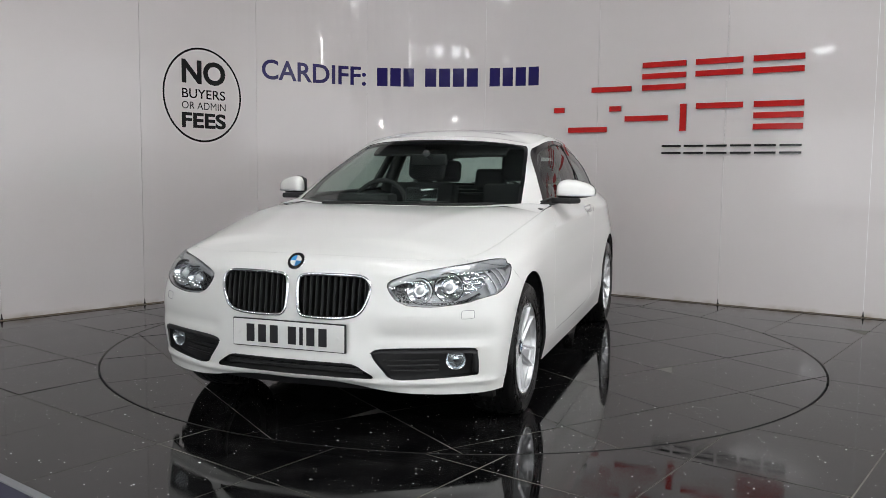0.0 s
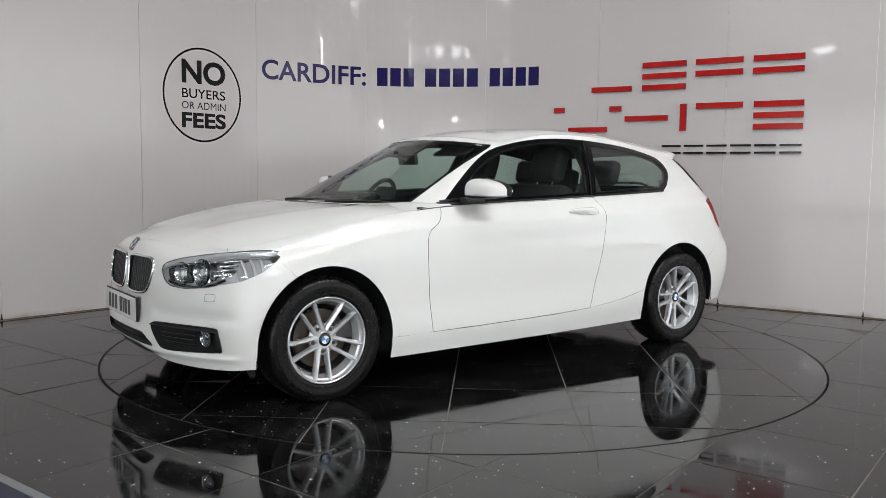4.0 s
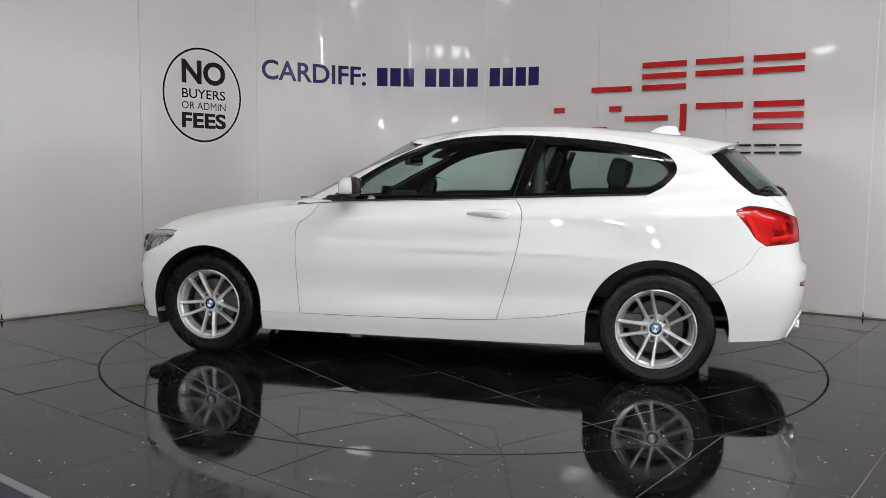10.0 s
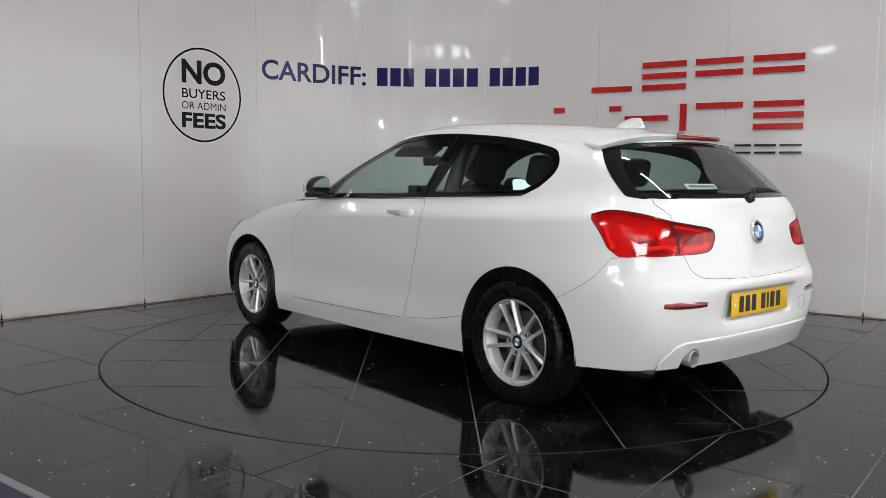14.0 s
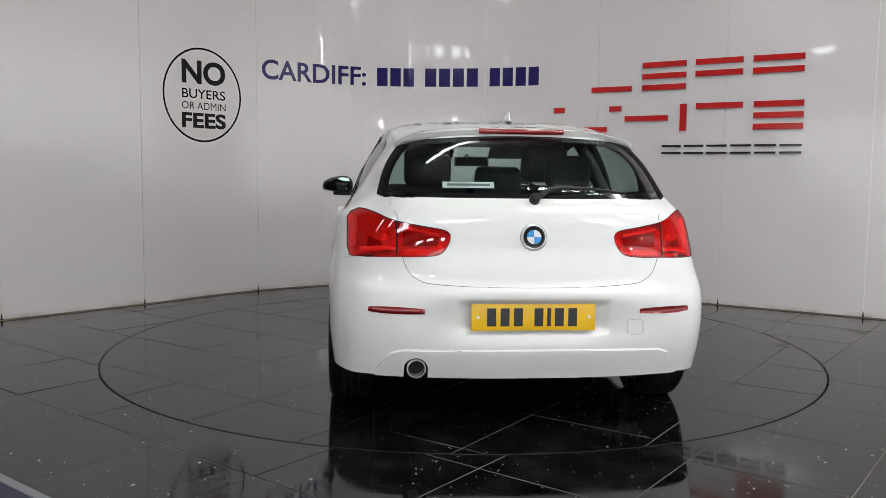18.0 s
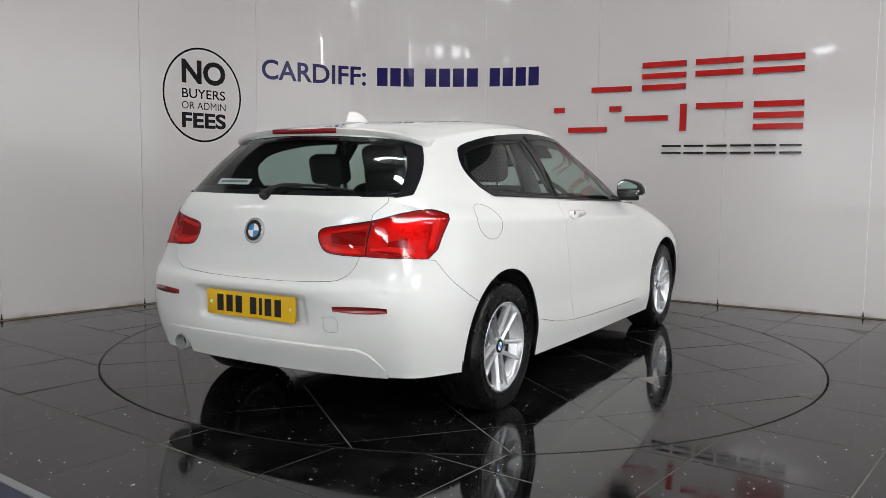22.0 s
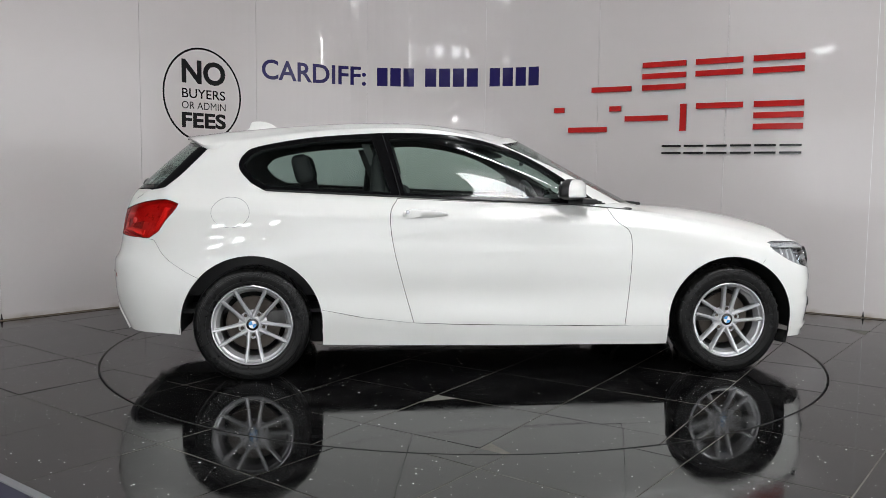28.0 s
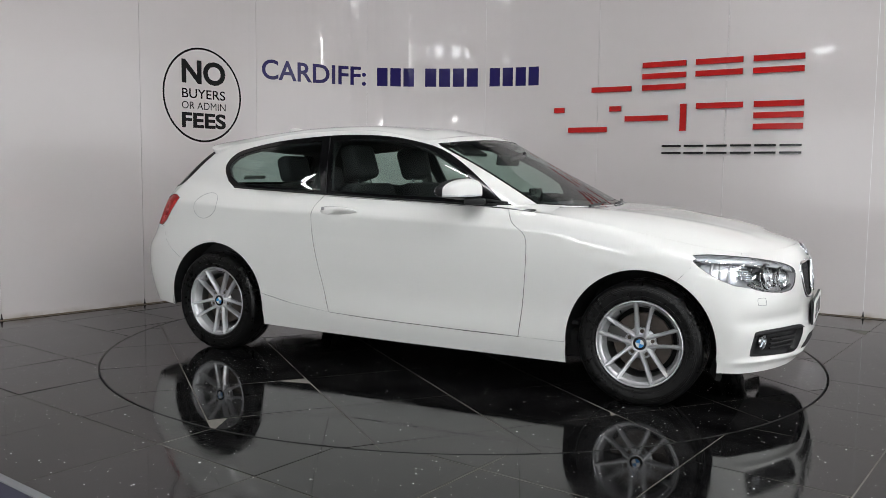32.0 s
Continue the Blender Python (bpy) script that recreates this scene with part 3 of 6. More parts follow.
# cabin: belt, middle of the glass, top of the glass, roof rail, roof, spine (windscreen centre to rear window centre)
UPPER = [
    [(.97, 0, .945), (.955, .22, .945), (.91, .42, .948), (.80, .62, .955), (.70, .72, .958)] + LOWER[6][8:],
    [(.60, 0, 1.14), (.58, .22, 1.14), (.53, .42, 1.138), (.45, .585, 1.135), (.36, .66, 1.135), (.18, .69, 1.16), (-.1, .712, 1.175), (-.5, .715, 1.185), (-.95, .70, 1.19), (-1.30, .67, 1.185),
     (-1.58, .63, 1.18), (-1.72, .585, 1.175), (-1.83, .50, 1.17), (-1.88, .36, 1.17), (-1.90, .18, 1.17), (-1.905, 0, 1.17)],
    [(.24, 0, 1.335), (.225, .2, 1.332), (.18, .38, 1.322), (.10, .52, 1.298), (.04, .572, 1.29), (-.06, .602, 1.31), (-.25, .612, 1.34), (-.5, .612, 1.352), (-.9, .60, 1.335), (-1.18, .592, 1.305),
     (-1.40, .58, 1.275), (-1.56, .555, 1.268), (-1.68, .46, 1.278), (-1.74, .33, 1.29), (-1.765, .17, 1.297), (-1.77, 0, 1.30)],
    [(.14, 0, 1.362), (.13, .18, 1.359), (.09, .34, 1.35), (.02, .475, 1.333), (-.03, .525, 1.328), (-.12, .555, 1.345), (-.28, .565, 1.372), (-.5, .565, 1.385), (-.85, .556, 1.375), (-1.10, .548, 1.352),
     (-1.30, .54, 1.325), (-1.46, .515, 1.312), (-1.58, .43, 1.322), (-1.64, .31, 1.333), (-1.665, .16, 1.338), (-1.67, 0, 1.34)],
    [(-.05, 0, 1.40), (-.055, .13, 1.398), (-.08, .25, 1.393), (-.12, .34, 1.384), (-.15, .375, 1.385), (-.22, .395, 1.395), (-.35, .40, 1.41), (-.5, .40, 1.417), (-.78, .395, 1.413), (-1.0, .39, 1.40),
     (-1.15, .385, 1.387), (-1.28, .365, 1.377), (-1.38, .31, 1.37), (-1.44, .22, 1.37), (-1.465, .11, 1.37), (-1.47, 0, 1.37)],
    [(x, 0, z) for x, z in ((-.2, 1.418), (-.2, 1.418), (-.22, 1.419), (-.25, 1.421), (-.28, 1.423), (-.32, 1.426), (-.42, 1.430), (-.52, 1.431), (-.72, 1.429), (-.88, 1.422),
                            (-1.0, 1.414), (-1.1, 1.406), (-1.18, 1.400), (-1.24, 1.394), (-1.27, 1.391), (-1.28, 1.390))],
]


def knot(a, b, c, d, f):
    return 0.5 * (2 * b + (c - a) * f + (2 * a - 5 * b + 4 * c - d) * f * f + (3 * b - a - 3 * c + d) * f ** 3)


class Skin:
    """A smooth surface through character lines: s runs along them, v across. Vectorised."""

    def __init__(self, rows, below=None, above=None, press=None):
        self.press = press
        self.R = np.array(rows, float)
        flip = np.array([1, -1, 1])
        self.R = np.concatenate([self.R[:, 1:2] * flip, self.R, self.R[:, -2:-1] * flip], axis=1)
        lo = 2 * self.R[0] - self.R[1]
        hi = 2 * self.R[-1] - self.R[-2]
        for ghost, src, edge in ((lo, below, 0), (hi, above, -1)):
            if src:
                for k, p in src.items():
                    ghost[k + 1] = p
        self.R = np.concatenate([lo[None], self.R, hi[None]])
        # second derivatives of a natural cubic along each line
        n = self.R.shape[1]
        A = np.eye(n)
        for k in range(1, n - 1):
            A[k, k - 1:k + 2] = (1, 4, 1)
        rhs = np.zeros_like(self.R)
        rhs[:, 1:-1] = 6 * (self.R[:, 2:] - 2 * self.R[:, 1:-1] + self.R[:, :-2])
        self.M = np.linalg.solve(A[None], rhs)
        self.smax, self.vmax = len(rows[0]) - 1, len(rows) - 1

    def at(self, s, v):
        s, v = np.asarray(s, float), np.asarray(v, float)
        i = np.clip(np.floor(s).astype(int), 0, self.smax - 1)
        j = np.clip(np.floor(v).astype(int), 0, self.vmax - 1)
        fs, fv = (s - i)[..., None], (v - j)[..., None]
        rows = []
        for r in range(4):
            a, b, ma, mb = self.R[j + r, i + 1], self.R[j + r, i + 2], self.M[j + r, i + 1], self.M[j + r, i + 2]
            g = 1 - fs
            rows.append(g * a + fs * b + (g ** 3 - g) * ma / 6 + (fs ** 3 - fs) * mb / 6)
        p = knot(*rows, fv)
        return self.press(p, s, v) if self.press else p

    def normal(self, s, v, h=1e-3):
        du = self.at(s + h, v) - self.at(s - h, v)
        dv = self.at(s, v + h) - self.at(s, v - h)
        n = np.cross(du, dv)
        return n / np.maximum(np.linalg.norm(n, axis=-1, keepdims=True), 1e-9)

    def find(self, axes, target, s_range, v_range=None):
        """(s, v) at which the two named axes take the target values."""
        v_range = v_range or (0, self.vmax)
        S, V = np.meshgrid(np.linspace(*s_range, 90), np.linspace(*v_range, 60))
        P = self.at(S, V)[..., axes]
        k = np.argmin(((P - np.array(target)) ** 2).sum(-1))
        q = np.array([S.ravel()[k], V.ravel()[k]])
        for _ in range(8):
            p = self.at(*q)[..., axes]
            J = np.stack([(self.at(q[0] + 1e-4, q[1])[..., axes] - p) / 1e-4, (self.at(q[0], q[1] + 1e-4)[..., axes] - p) / 1e-4], 1)
            try:
                d = np.linalg.solve(J, np.array(target) - p)
            except np.linalg.LinAlgError:
                break
            q = q + np.clip(d, -0.3, 0.3)
            q[0] = np.clip(q[0], s_range[0] - 0.5, s_range[1] + 0.5)
            q[1] = np.clip(q[1], v_range[0] - 0.5, v_range[1] + 0.5)
        return (float(q[0]), float(q[1]))


def step(x, a, b):
    t = np.clip((x - a) / (b - a), 0, 1)
    return t * t * (3 - 2 * t)


def pressings(p, s, v):
    """Shoulder crease, scoop behind the door handle, recess of the rear number plate."""
    p = np.array(p)
    x, y, z = p[..., 0].copy(), p[..., 1].copy(), p[..., 2].copy()
    along = step(s, 6.6, 8.0) * (1 - step(s, 13.2, 14.2))
    p[..., 1] += 0.0075 * np.exp(-np.abs(v - 5) / 0.22) * along
    flank = (y > 0.7) & (np.abs(x) < 0.8)
    p[..., 1] -= np.where(flank, 0.013 * np.exp(-((x + 0.418) / 0.062) ** 2 - ((z - 0.893) / 0.026) ** 2), 0)
    nose = step(x, 1.72, 1.84) * step(np.abs(y), 0.34, 0.42)
    p[..., 0] += step(x, 1.72, 1.84) * 0.012 * np.exp(-((z - 0.252) / 0.014) ** 2)
    p[..., 0] += nose * (-0.009 * np.exp(-((z - 0.445) / 0.032) ** 2) + 0.002 * np.exp(-((z - 0.53) / 0.03) ** 2))
    tail = x < -1.9
    w = (1 - step(np.abs(y), 0.285, 0.335)) * step(z, 0.445, 0.485) * (1 - step(z, 0.578, 0.605))
    p[..., 0] += np.where(tail, 0.024 * w, 0)
    return p


low = Skin(LOWER, above={**{k: (LOWER[6][k][0] - .10, LOWER[6][k][1] * .97, LOWER[6][k][2] + .036) for k in range(5)}, **{k: (LOWER[6][k][0], LOWER[6][k][1] - .15, LOWER[6][k][2] + .05) for k in (5, 6)}, 7: (.94, .655, .948),
                         8: (.42, .675, 1.07), **{k: UPPER[1][k - 3] for k in range(9, 19)}}, press=pressings)
top = Skin(UPPER, below={k: LOWER[5][k + 3] for k in range(5, 16)})
SIDE, FRONT = [0, 2], [1, 2]


def outline(skin, axes, pts, s_range, per=5, closed=True, v_range=None, smooth=True):
    q = spline(pts, per, closed) if smooth else [np.array(p, float) for p in pts]
    return [skin.find(axes, p, s_range, v_range) for p in q]


def split_skin(skin, ds, dv, lines, regions, v_lo=0.0):
    """Cuts the skin along closed outlines; returns for each region name its triangles. regions: (name, outline), first match wins."""
    ns, nv = int(round(skin.smax / ds)), int(round((skin.vmax - v_lo) / dv))
    pts, edges = [], []
    W, H = skin.smax, skin.vmax
    for j in range(nv + 1):
        for i in range(ns + 1):
            pts.append(Vector((W * i / ns, v_lo + (H - v_lo) * j / nv)))
    at = lambda i, j: j * (ns + 1) + i
    edges += [(at(i, j), at(i + 1, j)) for j in (0, nv) for i in range(ns)] + [(at(i, j), at(i, j + 1)) for i in (0, ns) for j in range(nv)]
    allpolys = [p for _, p in regions] + lines
    for poly in allpolys:
        k = len(pts)
        pts += [Vector(p) for p in poly]
        edges += [(k + i, k + (i + 1) % len(poly)) for i in range(len(poly))]
    ov, _, of, *_ = delaunay_2d_cdt(pts, edges, [], 0, 2e-4)
    out = {}
    for f in of:
        mx, my = sum(ov[i].x for i in f) / 3, sum(ov[i].y for i in f) / 3
        if not (0 < mx < W and v_lo < my < H):
            continue
        name = next((n for n, p in regions if inside(p, mx, my)), "rest")
        out.setdefault(name, []).append(tuple(f))
    return np.array(ov), out


def skin_mesh(name, skin, ov, tris, material, lip=0.014, shrink=0.0014, both=False, mirror=False, drop=0.0, free=None, inward=False, dark=True):
    """One panel: outer face with exact normals, pulled back a little at its edges, with a lip turned inwards."""
    used = sorted({i for t in tris for i in t})
    re = {i: k for k, i in enumerate(used)}
    T = [tuple(re[i] for i in t) for t in tris]
    S, V = ov[used, 0], np.maximum(ov[used, 1], 0.0)
    P, N = skin.at(S, V), skin.normal(S, V)
    if skin is top:  # the spine of the roof looks straight up
        N[V > skin.vmax - 0.02] = (0, 0, 1)
    # faces must look outwards
    a, b, c = (np.array([t[k] for t in T]) for k in range(3))
    fn = np.cross(P[b] - P[a], P[c] - P[a])
    wrong = (fn * (N[a] + N[b] + N[c])).sum(1) < 0
    T = [t[::-1] if w else t for t, w in zip(T, wrong)]
    count = set()
    for t in T:
        count |= {(t[0], t[1]), (t[1], t[2]), (t[2], t[0])}
    rim = [e for e in count if (e[1], e[0]) not in count]
    if both:  # the edges on the middle line are no edges
        rim = [e for e in rim if not (abs(P[e[0]][1]) < 1e-6 and abs(P[e[1]][1]) < 1e-6)]
    if free is not None:  # edges that run on into the next panel
        rim = [e for e in rim if not (free(S[e[0]], V[e[0]]) and free(S[e[1]], V[e[1]]))]
    pull = np.zeros_like(P)
    for x, y in rim:
        d = P[y] - P[x]
        w = np.cross(N[x] + N[y], d)
        w /= max(np.linalg.norm(w), 1e-9)
        pull[x] += w
        pull[y] += w
    ln = np.linalg.norm(pull, axis=1, keepdims=True)
    pull = np.where(ln > 1e-6, pull / np.maximum(ln, 1e-6), 0)
    P = P + pull * shrink - N * drop
    mid = np.abs(skin.at(S, V)[:, 1]) < 1e-6
    if both:
        P[mid, 1] = 0
    n = len(P)
    verts, norms, faces = list(P), list(N), list(T)
    deep = None
    if lip:
        rv = sorted({i for e in rim for i in e})
        way = 1 if lip > 0 else -1
        ri = {i: n + k for k, i in enumerate(rv)}
        r2 = {i: n + len(rv) + k for k, i in enumerate(rv)}
        for i in rv:
            verts.append(P[i] - pull[i] * 0.0008 - N[i] * 0.0012)
            norms.append(-pull[i] * way + N[i] * 0.7 if np.any(pull[i]) else N[i])
        for i in rv:
            verts.append(P[i] - N[i] * lip)
            norms.append(-pull[i] * way if np.any(pull[i]) else N[i])
        for x, y in rim:
            faces += [(y, x, ri[x], ri[y])]
        deep = len(faces)
        for x, y in rim:
            faces.append((ri[y], ri[x], r2[x], r2[y]))
    verts, norms = np.array(verts), np.array(norms)
    if inward:
        faces, norms = [f[::-1] for f in faces], -norms
    flip = np.array([1, -1, 1])
    per = len(faces)
    if both:
        m = len(verts)
        verts = np.concatenate([verts, verts * flip])
        norms = np.concatenate([norms, norms * flip])
        faces = faces + [tuple(i + m for i in f[::-1]) for f in faces]
    elif mirror:
        verts, norms = verts * flip, norms * flip
        faces = [f[::-1] for f in faces]
    me = mesh_of(name, verts, faces, material, norms)
    if lip > 0 and deep and dark:  # the depth of a shut line is dark
        me.materials.append(DARK)
        me.polygons.foreach_set("material_index", [1 if k % per >= deep else 0 for k in range(len(faces))])
    return me


# outlines of the lower body, in side view (x, z) or end view (y, z)
ARCH_F, ARCH_R, HUB_Z = 0.368, 0.375, 0.302
WHEEL_X = 1.345


def arch_outline(cx, r, s_range):
    pts = [low.find(SIDE, (cx + r * math.cos(a), HUB_Z + r * math.sin(a)), s_range) for a in np.linspace(radians(-5), radians(185), 44)]
    lo_r, lo_l = low.find(SIDE, (cx + r * 1.005, 0.24), s_range), low.find(SIDE, (cx - r * 1.005, 0.24), s_range)
    return [(lo_r[0], -0.6), lo_r] + pts + [lo_l, (lo_l[0], -0.6)]


arch_f = arch_outline(WHEEL_X, ARCH_F, (4.5, 8))
arch_r = arch_outline(-WHEEL_X, ARCH_R, (10, 14))
headlight = outline(low, FRONT, [(.50, .578), (.45, .605), (.418, .668), (.50, .706), (.60, .728), (.70, .745), (.77, .755), (.812, .750)], (1.2, 5.6), 4, False) \
    + outline(low, SIDE, [(1.598, .735), (1.588, .722), (1.64, .684), (1.70, .650), (1.78, .618)], (3.5, 5.9), 4, False) + outline(low, FRONT, [(.77, .603), (.72, .587), (.62, .574), (.56, .573)], (1.2, 5.6), 3, False)
fog = outline(low, FRONT, [(.365, .378), (.42, .398), (.58, .402), (.745, .400), (.768, .380), (.772, .295), (.745, .280), (.60, .272), (.455, .270), (.41, .31)], (1.0, 5), 4)
kidney = outline(low, FRONT, [(.026, .66), (.045, .688), (.12, .695), (.24, .695), (.315, .690), (.348, .655), (.338, .59), (.30, .535), (.22, .517), (.09, .515), (.04, .528), (.026, .58)], (0, 2.2), 4)
intake = outline(low, FRONT, [(-.2, .332), (0, .333), (.2, .333), (.285, .330), (.335, .305), (.372, .274), (.30, .270), (.15, .268), (0, .267), (-.2, .267)], (-.9, 2.2), 4)
tail = outline(low, SIDE, [(-1.735, .948), (-1.80, .968), (-1.88, .965)], (12.5, 15), 4, False)[:-1] + outline(low, FRONT, [(.66, .955), (.58, .925), (.47, .905), (.365, .885), (.352, .845), (.385, .793), (.45, .778), (.57, .774), (.70, .768), (.772, .764)], (13.6, 17), 4, False) \
    + [low.find(SIDE, p, (12.5, 15)) for p in ((-1.84, .80), (-1.80, .86), (-1.745, .925))]
door = [low.find(SIDE, p, (6.5, 11)) for p in spline([(.60, .985), (.66, .876), (.735, .815), (.752, .716), (.742, .485), (.720, .284)], 5)] \
    + [low.find(SIDE, p, (6.5, 11)) for p in ((.4, .284), (0, .291), (-.3, .300))] + [low.find(SIDE, p, (6.5, 11)) for p in spline([(-.476, .308), (-.545, .55), (-.592, .743), (-.606, .905), (-.56, .99)], 5)]
door = door[:-1] + [(low.find(SIDE, (-.54, .99), (6.5, 11))[0], 6.5), (low.find(SIDE, (.56, .96), (6.5, 9))[0], 6.5)]
sill = [(6.0, -0.6)] + [low.find(SIDE, p, (6, 12.5)) for p in ((1.02, .280), (.72, .282), (.4, .284), (0, .291), (-.3, .300), (-.476, .308), (-.74, .338), (-.99, .387))] + [(12.0, -0.6)]
f_join = [low.find(SIDE, p, (4, 7)) for p in ((1.50, .60), (1.545, .655), (1.594, .720))]
front_bumper = [(-1, -0.6), (5.6, -0.6), (6.0, 1.0)] + f_join + [low.find(FRONT, (.70, .752), (2, 5)), (low.find(FRONT, (.66, .75), (2, 5))[0], 6.6), (-1, 6.6)]
fender = [(5.0, -0.6), (6.0, 1.0)] + f_join + [low.find(FRONT, (.70, .752), (2, 5)), (low.find(FRONT, (.66, .75), (2, 5))[0], 6.6), (9.5, 6.6), (9.5, -.6)]
r_join = [low.find(SIDE, p, (11.5, 15.5)) for p in spline([(-1.60, .545), (-1.70, .598), (-1.80, .668), (-1.862, .755)], 4)]
boot_edge = [low.find(FRONT, p, (14, 18.5)) for p in spline([(.552, .80), (.546, .765), (.52, .71), (.475, .678), (.42, .666), (.25, .657), (0, .654), (-.2, .656)], 4)]
rear_bumper = [(12.2, -0.6), (12.3, 1.0)] + r_join + [low.find(FRONT, (.60, .80), (14, 17))] + boot_edge + [(19.5, -0.6)]
boot_top = [low.find(FRONT, p, (14, 18.5)) for p in ((.57, .95), (.60, 1.0))]
tailgate = boot_edge[::-1] + [low.find(FRONT, (.57, .86), (14, 17))] + boot_top + [(boot_top[-1][0], 6.6), (19.5, 6.6), (19.5, 3.9)]

valance = [low.find(FRONT, p, (13.8, 18.5)) for p in ((.652, .300), (.602, .364), (.55, .384), (.3, .387), (0, .388), (-.2, .388))]
valance = [(valance[0][0] - 0.1, -0.6)] + valance + [(19.5, -0.6)]
pipe_hole = [low.find(FRONT, (.487 + .05 * math.cos(a), .303 + .05 * math.sin(a)), (13.8, 18.2)) for a in np.linspace(0, math.pi, 16)]
pipe_hole = [(pipe_hole[0][0], -0.6)] + pipe_hole + [(pipe_hole[-1][0], -0.6)]

lower_v, lower_t = split_skin(low, 0.1, 0.125, [], [
    ("arch", arch_f), ("arch", arch_r), ("headlight", headlight), ("fog", fog), ("kidney", kidney), ("intake", intake), ("tail_light", tail),
    ("pipe_hole", pipe_hole), ("valance", valance), ("sill", sill), ("door", door), ("front_bumper", front_bumper), ("fender", fender), ("tailgate", tailgate), ("rear_bumper", rear_bumper)])

# outlines of the cabin
dlo = outline(top, SIDE, [(.60, .956), (.31, .962), (-.10, .974), (-.536, .991), (-.95, 1.007), (-1.29, 1.024)], (3.4, 12), 4, False, (0, 2.4)) \
    + outline(top, SIDE, [(-1.36, 1.062), (-1.415, 1.12), (-1.43, 1.17), (-1.40, 1.225), (-1.326, 1.265), (-1.05, 1.317), (-.725, 1.345), (-.56, 1.352), (-.395, 1.351), (-.228, 1.341), (-.06, 1.314), (.108, 1.266), (.278, 1.18), (.43, 1.08), (.56, .985)],
              (3.4, 12), 3, False, (0, 2.5))
win_f = outline(top, SIDE, [(.40, .990), (-.10, 1.000), (-.525, 1.014)], (3.4, 12), 4, False, (0, 2.4)) + outline(top, SIDE, [(-.605, 1.315), (-.395, 1.330), (-.228, 1.320), (-.06, 1.292), (.095, 1.248), (.26, 1.165), (.38, 1.08)], (3.4, 12), 3, False, (0, 2.4))
win_r = outline(top, SIDE, [(-.60, 1.016), (-.95, 1.030), (-1.27, 1.046)], (3.4, 12), 4, False, (0, 2.4)) + outline(top, SIDE, [(-1.35, 1.09), (-1.395, 1.15), (-1.385, 1.19), (-1.31, 1.243), (-1.05, 1.292), (-.70, 1.318)], (3.4, 12), 3, False, (0, 2.4))
screen = outline(top, FRONT, [(-.2, .951), (0, .951), (.3, .952), (.52, .957), (.675, .966)], (-.9, 4.6), 3, False, (0, 3)) + outline(top, FRONT, [(.628, 1.12), (.556, 1.283), (.50, 1.306), (.36, 1.322), (.18, 1.331), (0, 1.334), (-.2, 1.332)], (-.9, 4.6), 3, False, (0.2, 3))
rear_glass = outline(top, FRONT, [(-.2, 1.022), (0, 1.022), (.3, 1.022), (.52, 1.024), (.60, 1.026)], (10.2, 15.9), 3, False, (0, 3)) + outline(top, SIDE, [(-1.835, 1.028), (-1.815, 1.042), (-1.738, 1.108), (-1.665, 1.185), (-1.607, 1.252)], (10.2, 13), 3, False, (0, 2.2)) + outline(top, FRONT, [(.53, 1.268), (.45, 1.280), (.2, 1.294), (0, 1.298), (-.2, 1.295)], (10.2, 15.9), 3, False, (0, 3))
upper_v, upper_t = split_skin(top, 0.1, 0.11, [], [("side_window", win_f), ("rear_side_window", win_r), ("window_trim", dlo), ("windscreen", screen), ("rear_window", rear_glass)])


